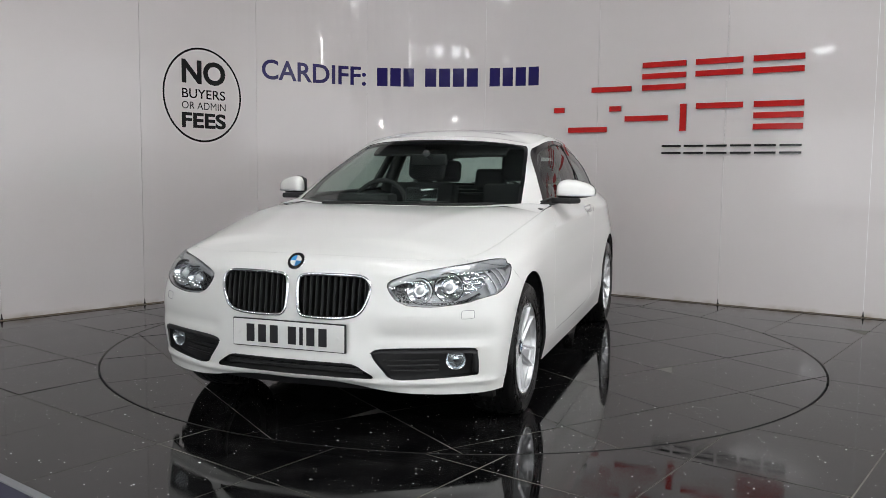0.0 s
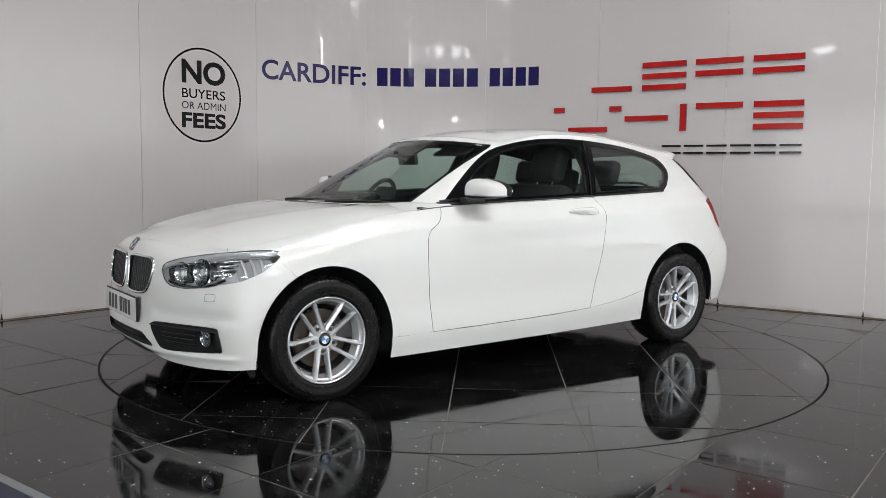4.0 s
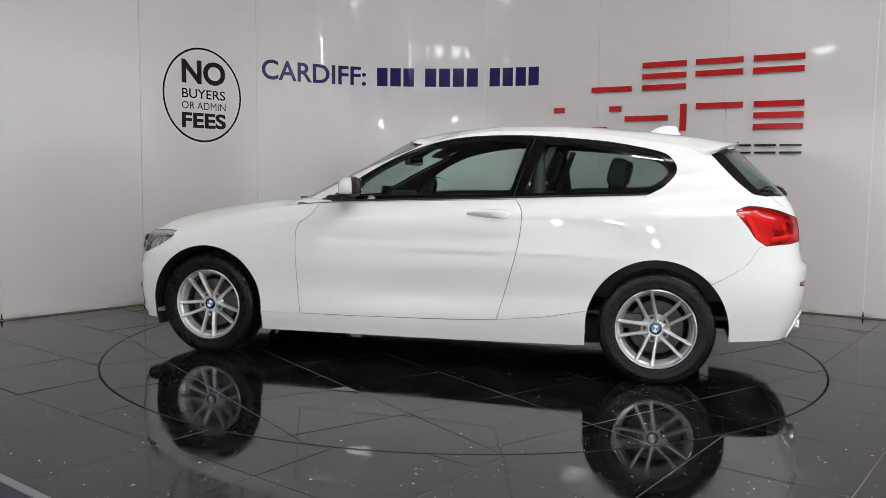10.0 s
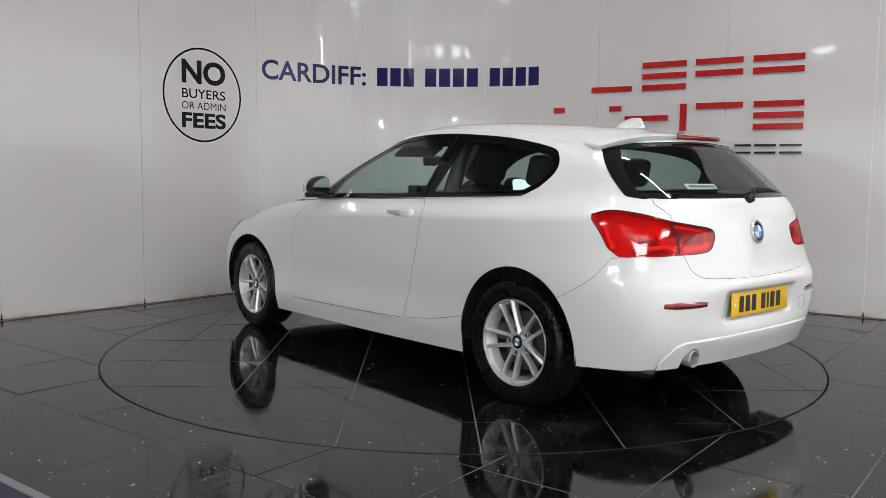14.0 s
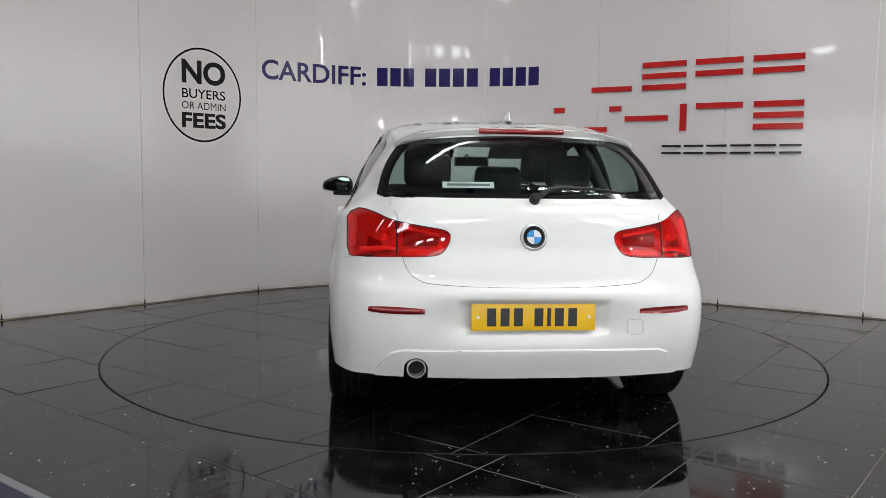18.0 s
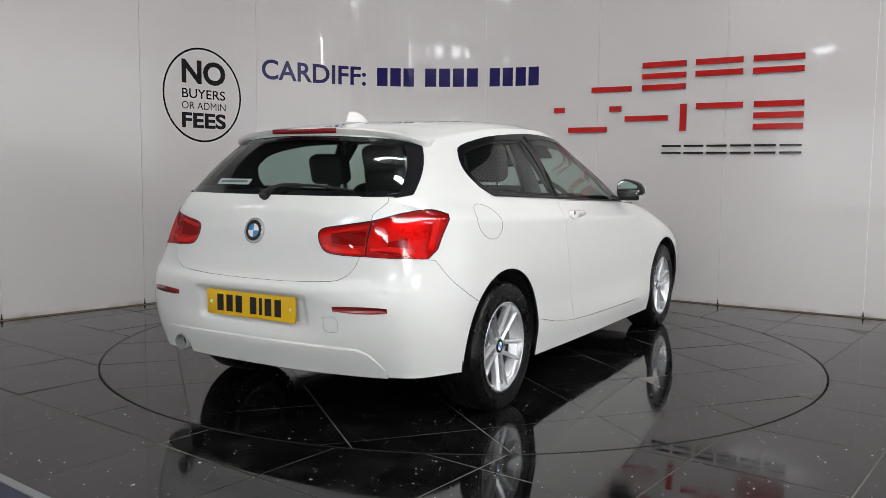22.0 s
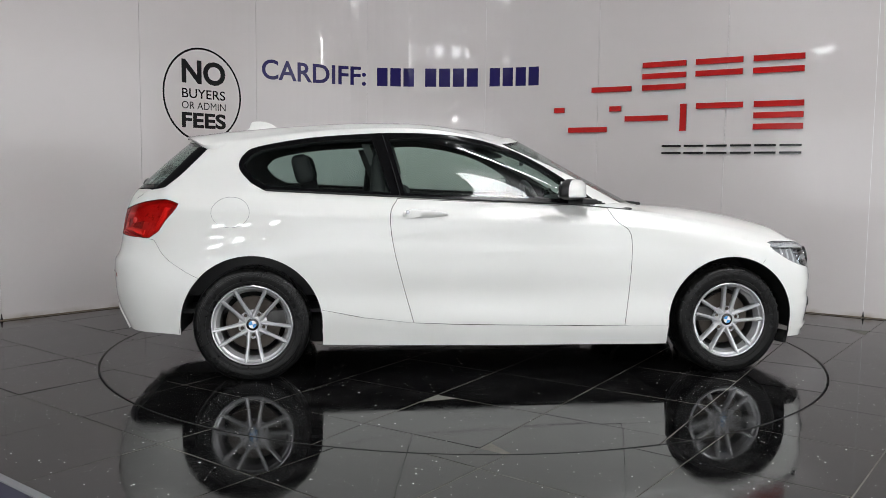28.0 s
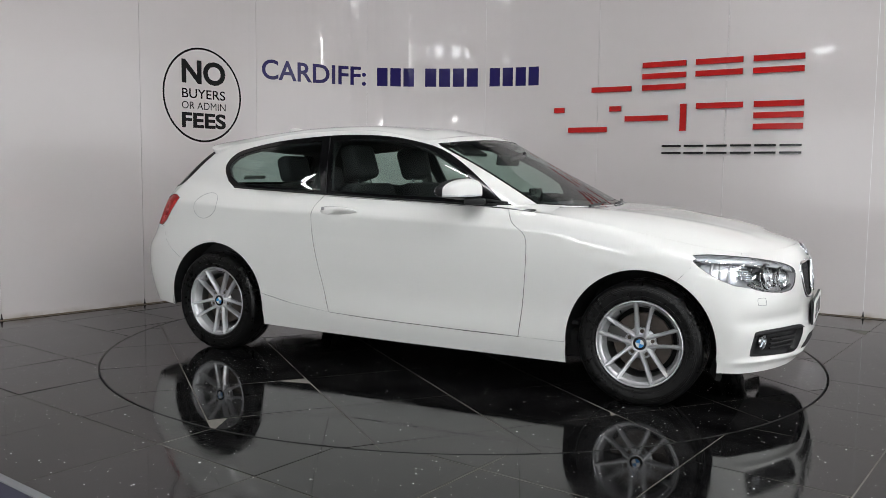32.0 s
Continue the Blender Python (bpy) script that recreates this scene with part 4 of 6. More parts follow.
def build_car_skin(car):
    low_part = partial(skin_mesh, skin=low, ov=lower_v)
    part("front_bumper", low_part("front_bumper", tris=lower_t["front_bumper"], material=PAINT, both=True), None, car)
    part("rear_bumper", low_part("rear_bumper", tris=lower_t["rear_bumper"], material=PAINT, both=True), None, car)
    made = {}
    made["tailgate"] = part("tailgate", low_part("tailgate", tris=lower_t["tailgate"], material=PAINT, both=True, shrink=0.0022, free=lambda s, v: v > 5.999), None, car)
    for mir in (False, True):
        side = -1 if mir else 1
        part("fender", low_part("fender", tris=lower_t["fender"], material=PAINT, mirror=mir), None, car)
        made["door", side] = part("door", low_part("door", tris=lower_t["door"], material=PAINT, mirror=mir, shrink=0.0028), None, car)
        part("sill", low_part("sill", tris=lower_t["sill"], material=PAINT, mirror=mir), None, car)
        part("side_panel", low_part("side_panel", tris=lower_t["rest"], material=PAINT, mirror=mir, shrink=0.0018, free=lambda s, v: v > 5.999), None, car)
        up_part = partial(skin_mesh, skin=top, ov=upper_v, mirror=mir)
        part("window_trim", up_part("window_trim", tris=upper_t["window_trim"], material=SATIN_BLACK, drop=0.003, shrink=0), None, car, "satin black window surround and pillar")
        w = part("side_window", up_part("side_window", tris=upper_t["side_window"], material=GLASS, drop=0.006, lip=0), None, car, "tinted front side window")
        w.visible_shadow = False
        w = part("side_window", up_part("side_window", tris=upper_t["rear_side_window"], material=GLASS_DARK, drop=0.006, lip=0), None, car, "dark tinted rear side window")
        w.visible_shadow = False
        made["headlight", side] = part("headlight", low_part("headlight", tris=lower_t["headlight"], material=LENS, mirror=mir, lip=0.006), None, car, "clear headlight with chrome reflectors")
        made["headlight", side].visible_shadow = False
        made["tail_light", side] = part("tail_light", low_part("tail_light", tris=lower_t["tail_light"], material=RED_GLASS, mirror=mir, lip=.006, dark=False), None, car, "red tail light")
        made["tail_light", side].visible_shadow = False
    part("body_shell", skin_mesh("body_shell", top, upper_v, upper_t["rest"], PAINT, both=True, shrink=0.0005, free=lambda s, v: v < 0.001 and s > 7), None, car, "white roof and pillars")
    part("lining", skin_mesh("lining", top, upper_v, upper_t["rest"] + upper_t["window_trim"], CABIN, both=True, shrink=-0.006, lip=-0.017, drop=0.022, inward=True), None, car, "dark cabin lining")
    part("valance", low_part("valance", tris=lower_t["valance"], material=PAINT, dark=False, drop=-0.009, lip=0.022, free=lambda s, v: s > 17.999), None, car)
    part("valance", low_part("valance", tris=lower_t["valance"] + lower_t["pipe_hole"], material=PAINT, dark=False, mirror=True, drop=-0.009, lip=0.022, free=lambda s, v: s > 17.999), None, car)
    for nm in ("windscreen", "rear_window"):
        w = part(nm, skin_mesh(nm, top, upper_v, upper_t[nm], GLASS if nm == "windscreen" else GLASS_DARK, both=True, drop=0.004, lip=0), None, car, "tinted " + nm.replace("_", " "))
        w.visible_shadow = False
    build_hood(car)
    return made


def build_hood(car):
    """The bonnet spans from one belt line to the other, domed, with two soft creases."""
    s = np.linspace(0, 7.4, 400)
    edge = low.at(s, np.full_like(s, 6.0))
    xs, order = edge[:, 0], np.argsort(edge[:, 0])
    X1 = 1.9705
    mid = [(0.86, .952), (1.0, .947), (1.2, .933), (1.362, .913), (1.563, .880), (1.767, .833), (1.88, .803), (1.935, .787), (1.972, .771)]
    zc_at = spline(mid, 10)
    mx, mz = [p[0] for p in zc_at], [p[1] for p in zc_at]
    ni, nj = 46, 24
    verts, faces = [], []
    for i in range(ni + 1):
        for j in range(-nj, nj + 1):
            t = abs(j) / nj
            x0 = 0.950 - 0.33 * t ** 4 - 0.12 * t ** 16
            x = x0 + (X1 - x0) * math.sin(i / ni * math.pi / 2)
            ye = float(np.interp(x, xs[order], edge[order, 1])) - 0.0008
            ze = float(np.interp(x, xs[order], edge[order, 2]))
            zc = float(np.interp(x, mx, mz))
            y = ye * j / nj
            crease = 0.0035 * math.exp(-((abs(y) - (0.30 + 0.26 * (1.965 - x))) / 0.06) ** 2) * min(1, (1.97 - x) * 3)
            run = (float(np.interp(x + .01, xs[order], edge[order, 1])) - float(np.interp(x - .01, xs[order], edge[order, 1]))) / .02
            power = min(max(.47 * ye / (max(zc - ze, .004) * math.sqrt(1 + run * run)), 2.2), 7.5)
            verts.append((x, y, ze + (zc - ze) * (1 - t ** power) + crease * (1 - t ** 4)))
    w = 2 * nj + 1
    for i in range(ni):
        for j in range(2 * nj):
            faces.append((i * w + j, (i + 1) * w + j, (i + 1) * w + j + 1, i * w + j + 1))
    base = len(verts)
    ring = [j for j in range(w)] + [i * w + w - 1 for i in range(1, ni + 1)] + [ni * w + j for j in range(w - 2, -1, -1)] + [i * w for i in range(ni - 1, 0, -1)]
    m = len(ring)
    verts += [verts[k] for k in ring] + [(verts[k][0], verts[k][1] * 0.998, verts[k][2] - 0.015) for k in ring]
    for a in range(m):
        b = (a + 1) % m
        faces.append((base + b, base + a, base + m + a, base + m + b))
    part("bonnet", mesh_of("bonnet", verts, faces, PAINT), None, car)

# ---- the car ----
car = empty("car", label="white three-door hatchback car standing on the turntable", category="car")
skin_parts = build_car_skin(car)
FLIP = Vector((1, -1, 1))
LENS_PINK = mat("pale_lamp", (0.85, 0.75, 0.72), 0.06, Coat_Weight=1.0)
LENS_SOLID = mat("silver_lens", (0.72, 0.73, 0.74), 0.12, 0.3, Coat_Weight=1.0)
BOWL = mat("bright_reflector", (0.86, 0.87, 0.88), 0.09, 1.0)
SMOKE = mat("smoked_silver", (0.46, 0.46, 0.47), 0.28, 0.25)
# dark grey for the inner rim and the caliper
BARREL = grained("dark_grey_metal", (0.045, 0.044, 0.043), (0.09, 0.088, 0.085), 20, 0.4, 0.55, 0.3)


def mirrored(bm):
    bmesh.ops.transform(bm, matrix=Matrix.Diagonal((1, -1, 1, 1)), verts=bm.verts[:])
    bmesh.ops.reverse_faces(bm, faces=bm.faces[:])
    return bm


def sided(bm, side):
    return bm if side > 0 else mirrored(bm)


def on_skin(skin, axes, p, s_range, out=0.0, v_range=None):
    q = skin.find(axes, p, s_range, v_range)
    return Vector(skin.at(*q) + skin.normal(*q) * out), Vector(skin.normal(*q))


def band(name, skin, axes, lower, upper, s_range, out, material, parent, side=1, label="", n=10, thick=0.0):
    """A strip lying on the skin between two lines."""
    def even(line):
        pts = spline(line, 6)
        k = np.linspace(0, len(pts) - 1, n + 1)
        return [np.array([np.interp(i, range(len(pts)), [p[c] for p in pts]) for c in (0, 1)]) for i in k]
    a, b = even(lower), even(upper)
    verts, faces, norms = [], [], []
    for p, q in zip(a, b):
        for f in (0, 0.5, 1):
            v, nn = on_skin(skin, axes, p + (q - p) * f, s_range, out)
            verts.append(v * FLIP if side < 0 else v)
            norms.append(nn * FLIP if side < 0 else nn)
    for i in range(n):
        for c in range(2):
            k = 3 * i + c
            f = (k, k + 1, k + 4, k + 3)
            e1, e2 = verts[f[1]] - verts[f[0]], verts[f[3]] - verts[f[0]]
            faces.append(f if e1.cross(e2).dot(norms[k]) > 0 else f[::-1])
    if thick:
        m = len(verts)
        ring = [3 * i for i in range(n + 1)] + [3 * n + 1] + [3 * i + 2 for i in range(n, -1, -1)] + [1]
        verts += [verts[k] - norms[k] * thick for k in ring]
        norms += [norms[k] for k in ring]
        for i in range(len(ring)):
            j = (i + 1) % len(ring)
            faces.append((ring[i], ring[j], m + j, m + i))
    return part(name, mesh_of(name, verts, faces, material), None, parent, label)


def frame_to(at, normal, up=(0, 0, 1)):
    """A pose at a place whose z axis is the normal."""
    z = Vector(normal).normalized()
    x = Vector(up).cross(z).normalized()
    y = z.cross(x)
    m = Matrix((x, y, z)).transposed().to_4x4()
    m.translation = at
    return m


def roundel(parent, m, r, rim=CHROME, name="badge"):
    """A round badge: dark ring, bright edge, four coloured quarters."""
    b = part(name, lathe([(r * .93, 0), (r, 0), (r, .006), (r * .95, .008), (r * .93, .007)], 40, m, close=True), rim, parent, "round badge with blue and white quarters")
    part("ring", lathe([(r * .62, .004), (r * .94, .004), (r * .94, .0075), (r * .62, .0085)], 40, m, close=True), GLOSS_BLACK, b)
    for k in range(4):
        bm = bmesh.new()
        c = [bm.verts.new((0, 0, .0085))] + [bm.verts.new((r * .63 * math.cos(k * math.pi / 2 + math.pi / 2 * i / 8), r * .63 * math.sin(k * math.pi / 2 + math.pi / 2 * i / 8), .0085)) for i in range(9)]
        for i in range(1, 9):
            bm.faces.new((c[0], c[i], c[i + 1]))
        bmesh.ops.transform(bm, matrix=m, verts=bm.verts[:])
        part("quarter", bm, BLUE if k % 2 else WHITE, b)
    return b


# -- wheels --
def spoke_bm(angle):
    """One tapered spoke with a raised ridge, from the hub to the rim."""
    bm = bmesh.new()
    rows = []
    for r, w, d, off in ((.036, .0125, -.034, .0205), (.066, .0112, -.031, .0250), (.105, .0100, -.025, .0290), (.150, .0100, -.019, .0355), (.182, .0108, -.014, .0405), (.200, .0092, -.011, .0440), (.2085, .0050, -.010, .0458)):
        sg = abs(angle[1]) / angle[1]
        rows.append([(r, off * sg + x * w, d + z) for x, z in ((-1, -.030), (-1, -.003), (-.10 * sg - .28, .0085), (-.10 * sg + .28, .0085), (1, -.003), (1, -.030))])
    vs = [[bm.verts.new(p) for p in row] for row in rows]
    for a, b in zip(vs, vs[1:]):
        for k in range(6):
            bm.faces.new((a[k], a[(k + 1) % 6], b[(k + 1) % 6], b[k]))
    bm.faces.new(vs[0][::-1])
    bm.faces.new(vs[-1])
    bmesh.ops.recalc_face_normals(bm, faces=bm.faces[:])
    bmesh.ops.bevel(bm, geom=[e for e in bm.edges if e.calc_face_angle(0) > 0.6], offset=0.0016, segments=2, affect="EDGES")
    soft(bm, 28)
    bmesh.ops.transform(bm, matrix=Matrix.Rotation(angle[0], 4, "Z"), verts=bm.verts[:])
    return bm


def build_wheel(side, x, phase):
    turn = pose(0, 0, 0, -90)
    rim = lathe([(.212, -.18), (.216, -.18), (.2165, -.006), (.2155, .001), (.2115, .0025), (.2075, .000), (.2055, -.006), (.2035, -.016), (.199, -.021), (.1925, -.024), (.188, -.034), (.180, -.054), (.176, -.062)], 72, turn)
    for f in [f for f in rim.faces if len(f.verts) > 20]:
        rim.faces.remove(f)
    w = part("wheel", rim, ALLOY, car, "ten-spoke silver alloy wheel with black tyre")
    w.location = (x, (0.858 if x > 0 else 0.868) * side, HUB_Z)
    w.rotation_euler = (0, 0, 0 if side > 0 else math.pi)
    tyre = lathe([(.205, -.195), (.235, -.207), (.28, -.210), (.300, -.203), (.3105, -.186), (.3125, -.10), (.3110, -.020), (.3065, -.007), (.2985, .002), (.291, .0055), (.2902, .0070), (.268, .0095), (.2673, .0083), (.248, .008), (.233, .0055), (.2262, .0065), (.2205, .004), (.2170, -.006), (.2155, -.02), (.2155, -.17)], 96, turn, close=True)
    # the tread lies flat where it carries the car
    for v in tyre.verts:
        v.co.z = max(v.co.z, -HUB_Z)
    part("tyre", tyre, RUBBER, w)
    part("barrel", lathe([(.2145, -.181), (.1765, -.0625), (.1745, -.085), (.172, -.176)], 60, turn, close=True), BARREL, w, "dark grey inner rim barrel")
    ribs = merged(*[lathe([(r - .0014, .0055), (r, y), (r + .0014, .0055)], 72, turn, close=True) for r, y in ((.2405, .0085), (.2755, .0105), (.2835, .0095))])
    part("sidewall_rib", ribs, RUBBER, w)
    sipes = bmesh.new()
    for k in range(60):
        a = 2 * math.pi * k / 60
        for y0, y1, da in ((-.010, -.055, .045), (-.155, -.198, -.045)):
            c = [(.3132 if q else .3090, y, a + d) for q, y, d in ((0 if y0 > -.1 else 1, y0, 0), (1 if y0 > -.1 else 0, y1, da))]
            if math.sin(a) < -.93:
                continue
            v = [sipes.verts.new((r * math.cos(t + w2), y, r * math.sin(t + w2))) for r, y, t in c for w2 in (-.005, .005)]
            sipes.faces.new((v[0], v[1], v[3], v[2]))
    part("tread_sipe", sipes, DARK, w)["kind"] = "stuff"
    grooves = merged(*[lathe([(.3132, y - .003), (.3133, y), (.3132, y + .003), (.308, y)], 72, turn, close=True) for y in (-.062, -.098, -.135)])
    for v in grooves.verts:
        v.co.z = max(v.co.z, -HUB_Z)
    part("tread_groove", grooves, DARK, w)
    for k in range(5):
        c = math.pi - radians(phase + 72 * k)
        for sgn in (1, -1):
            part("spoke", sided_z(spoke_bm((c, sgn)), turn), ALLOY, w)
        a = c
        bolt = lathe([(.0, -.05), (.0095, -.05), (.0095, -.0405), (.0075, -.039), (0, -.039)], 12, turn @ Matrix.Translation((.060 * math.cos(a), .060 * math.sin(a), 0)))
        part("wheel_bolt", bolt, IRON, w)
        seat_ring = lathe([(.0150, -.050), (.0185, -.050), (.0185, -.034), (.0165, -.0325), (.0150, -.034)], 20, turn @ Matrix.Translation((.060 * math.cos(a), .060 * math.sin(a), 0)), close=True)
        part("bolt_seat", seat_ring, ALLOY, w)
    hub = lathe([(0, -.060), (.078, -.060), (.078, -.052), (.060, -.046), (.046, -.040), (.0435, -.030), (.040, -.0275), (.034, -.028), (.034, -.032), (0, -.032)], 40, turn)
    part("hub", hub, ALLOY, w)
    roundel(w, turn @ Matrix.Translation((0, 0, -.033)) @ Matrix.Rotation(radians(phase), 4, "Z"), .033, GLOSS_BLACK, "centre_cap")
    disc = lathe([(.06, -.085), (.145, -.085), (.147, -.090), (.147, -.105), (.06, -.105)], 60, turn, close=True)
    part("brake_disc", disc, IRON, w, "rusty grey brake disc")
    cal = box(.11, .07, .085, (0, 0, 0), .012, pose(-.125 * (1 if x > 0 else -1) * side, -.095, .03))
    part("brake_caliper", cal, BARREL, w)
    valve = tube([(.185 * math.cos(1), -.02, .185 * math.sin(1)), (.172 * math.cos(1), -.012, .172 * math.sin(1))], .0035, 8)
    part("valve", valve, RUBBER, w)
    part("wheel_back", lathe([(0, -.17), (.19, -.17), (.19, -.165), (0, -.165)], 40, turn), DARK, w)


def sided_z(bm, m):
    bmesh.ops.transform(bm, matrix=m, verts=bm.verts[:])
    return bm


for sx, sd, ph in ((1, 1, 23), (-1, 1, 34), (1, -1, -13), (-1, -1, 15)):
    build_wheel(sd, sx * WHEEL_X, ph)


def build_underbody():
    part("underbody", merged(box(2.1, 1.5, 0.14, (0.0, 0, 0.25), 0.03), box(1.0, .95, 0.20, (1.45, 0, 0.33), 0.03), box(1.1, .95, 0.20, (-1.5, 0, 0.36), 0.03)), DARK, car, "black underbody")
    for cx in (WHEEL_X, -WHEEL_X):
        for sd in (1, -1):
            r = 0.383
            bm = bmesh.new()
            n = 28
            rows = []
            for k in range(n + 1):
                a = radians(-7 + 194 * k / n)
                rows.append([bm.verts.new((cx + r * math.cos(a), y * sd, HUB_Z + r * math.sin(a))) for y in (0.852, 0.46)])
            for p, q in zip(rows, rows[1:]):
                bm.faces.new((p[0], q[0], q[1], p[1]))
            bm.faces.new([q[1] for q in rows])
            part("wheel_liner", bm, DARK, car, "black wheel arch liner")
    for sd in (1, -1):
        part("wheel_deflector", box(.03, .17, .075, (1.697, .725 * sd, .192), .008, pose(0, 0, 0, 0, 14, -18 * sd)), DARK, car, "black rubber flap ahead of the wheel")
    # black splitter under the front bumper
    pts = [(2.02, 0), (2.015, .2), (1.985, .38), (1.95, .46)]
    bm = bmesh.new()
    up = [bm.verts.new((x, y * s, z)) for z in (.262, .212) for s, seq in ((-1, pts[:0:-1]), (1, pts)) for x, y in seq]
    n = len(up) // 2
    for k in range(n - 1):
        bm.faces.new((up[k], up[k + 1], up[n + k + 1], up[n + k]))
    back = [bm.verts.new((1.7, v.co.y, .212)) for v in up[n:]]
    for k in range(n - 1):
        bm.faces.new((up[n + k], up[n + k + 1], back[k + 1], back[k]))
    part("splitter", soft(bm), BLACK_TRIM, car, "black plastic splitter")


build_underbody()


# -- front --
def yz(poly):
    return [tuple(low.at(*q)[1:]) for q in poly]


def span_at(poly, y):
    """Lowest and highest z of an outline at y."""
    zs = []
    for (y0, z0), (y1, z1) in zip(poly, poly[1:] + poly[:1]):
        if (y0 > y) != (y1 > y):
            zs.append(z0 + (z1 - z0) * (y - y0) / (y1 - y0))
    return (min(zs), max(zs)) if len(zs) >= 2 else None


def build_front():
    low_part = partial(skin_mesh, skin=low, ov=lower_v)
    kd = yz(kidney)
    for sd in (1, -1):
        mir = sd < 0
        g = part("grille", low_part("grille", tris=lower_t["kidney"], material=DARK, mirror=mir, drop=.05, lip=-.045, shrink=0), None, car, "black kidney grille with chrome surround")
        ring = [Vector(low.at(*q) + low.normal(*q) * .004) for q in kidney]
        ring = [p * FLIP for p in ring] if mir else ring
        part("surround", tube(ring, .0075, 8, True), CHROME, g, "chrome surround")
        y = .052
        while y < .335:
            sp = span_at(kd, y)
            if sp and sp[1] - sp[0] > .04:
                rows = []
                for z in np.linspace(sp[0] + .003, sp[1] - .003, 6):
                    q, _ = on_skin(low, FRONT, (y, z), (0, 2.4))
                    rows.append(q)
                bm = bmesh.new()
                prev = None
                for q in rows:
                    cur = [bm.verts.new((q.x - dx, (q.y + dy) * sd, q.z)) for dx, dy in ((.004, -.0025), (.004, .0025), (.012, .0065), (.04, .0065), (.04, -.0065), (.012, -.0065))]
                    if prev:
                        for k in range(6):
                            bm.faces.new((prev[k], prev[(k + 1) % 6], cur[(k + 1) % 6], cur[k]))
                    prev = cur
                bmesh.ops.recalc_face_normals(bm, faces=bm.faces[:])
                part("slat", soft(bm, 20), BLACK_TRIM, g)
            y += .0275
        # fog lamp bay
        bay = part("fog_lamp_bay", low_part("fog_lamp_bay", tris=lower_t["fog"], material=BLACK_TRIM, mirror=mir, drop=.035, lip=-.036, shrink=0), None, car, "black bumper insert with fog lamp")
        for z in (.30, .322, .344):
            pts = [on_skin(low, FRONT, (y, z), (1, 5), -.022)[0] for y in np.linspace(.455 - (z - .29) * .8, .63, 8)]
            part("fin", tube([p * FLIP if mir else p for p in pts], .0055, 6), BLACK_TRIM, bay)
        band("brow", low, FRONT, [(.362, .377), (.42, .380), (.58, .382), (.74, .380), (.768, .372)], [(.360, .381), (.42, .397), (.58, .402), (.74, .400), (.770, .390)], (1, 5), .006, BLACK_TRIM, bay, sd, n=12, thick=.030)
        band("side_cheek", low, FRONT, [(.755, .290), (.757, .34), (.750, .385)], [(.772, .290), (.774, .34), (.770, .385)], (1, 5), .002, BLACK_TRIM, bay, sd, n=5, thick=.030)
        at, nn = on_skin(low, FRONT, (.694, .345), (2, 5), -.02)
        m = frame_to(at, nn + Vector((1.2, 0, 0)))
        part("fog_lamp", sided(merged(lathe([(0, -.02), (.032, -.008), (.039, .004), (.042, .006), (.043, 0), (.039, -.004)], 32, m), lathe([(0, -.015), (.012, -.012), (.012, .0), (0, .004)], 16, m)), sd), BOWL, bay, "round fog lamp")
        lens = part("fog_lens", sided(lathe([(.039, .004), (.027, .010), (0, .013)], 32, m), sd), LENS, bay)
        lens.visible_shadow = False
        # headlamp housing
        hl = skin_parts["headlight", sd]
        part("housing", low_part("housing", tris=lower_t["headlight"], material=SMOKE, mirror=mir, drop=.045, lip=-.040, shrink=.002), None, hl, "dark headlight housing")
        for y, z, r in ((.548, .640, .050), (.660, .655, .056)):
            at, nn = on_skin(low, FRONT, (y, z), (1.2, 5.6), -.016)
            m = frame_to(at, Vector((1, .22, .10)))
            part("reflector", sided(lathe([(0, -.016), (r * .45, -.014), (r * .8, -.008), (r, 0), (r * 1.05, .003), (r * 1.05, -.014)], 36, m), sd), BOWL, hl, "chrome reflector bowl")
            part("ring", sided(lathe([(r * .50, -.012), (r * .56, -.010), (r * .56, -.004), (r * .50, -.003)], 32, m, close=True), sd), CHROME, hl)
            part("rim", sided(lathe([(r * 1.05, -.012), (r * 1.13, -.010), (r * 1.13, .001), (r * 1.05, .002)], 36, m, close=True), sd), GLOSS_BLACK, hl)
            part("bulb", sided(lathe([(0, -.018), (.016, -.015), (.018, -.006), (.012, .0), (0, .003)], 20, m), sd), LENS_SOLID, hl)
        band("chrome_bezel", low, FRONT, [(.505, .605), (.60, .598), (.70, .608), (.785, .655)], [(.505, .690), (.60, .705), (.70, .720), (.805, .738)], (1.2, 5.6), -.034, BOWL, hl, sd, n=10)
        band("chrome_end", low, SIDE, [(1.625, .694), (1.70, .648), (1.79, .612)], [(1.625, .722), (1.70, .734), (1.79, .738)], (3.4, 5.9), -.024, ALLOY, hl, sd, n=6)
        for k in range(3):
            x = 1.665 + .04 * k
            band("flute", low, SIDE, [(x, .668 - .022 * k), (x + .003, .728)], [(x + .012, .664 - .022 * k), (x + .015, .730)], (3.4, 5.9), -.018, SMOKE, hl, sd, n=4, thick=.004)
        band("dark_end", low, FRONT, [(.432, .640), (.46, .606), (.512, .598)], [(.432, .662), (.46, .676), (.508, .690)], (1.2, 5.6), -.030, GLOSS_BLACK, hl, sd, n=5, thick=.01)
        for k in range(4):
            z = .640 + .022 * k
            band("flute", low, FRONT, [(.722 + .004 * k, z), (.775 + .006 * k, z + .008)], [(.722 + .004 * k, z + .010), (.775 + .006 * k, z + .018)], (1.2, 5.6), -.022, CHROME if k % 2 else BOWL, hl, sd, n=3, thick=.006)
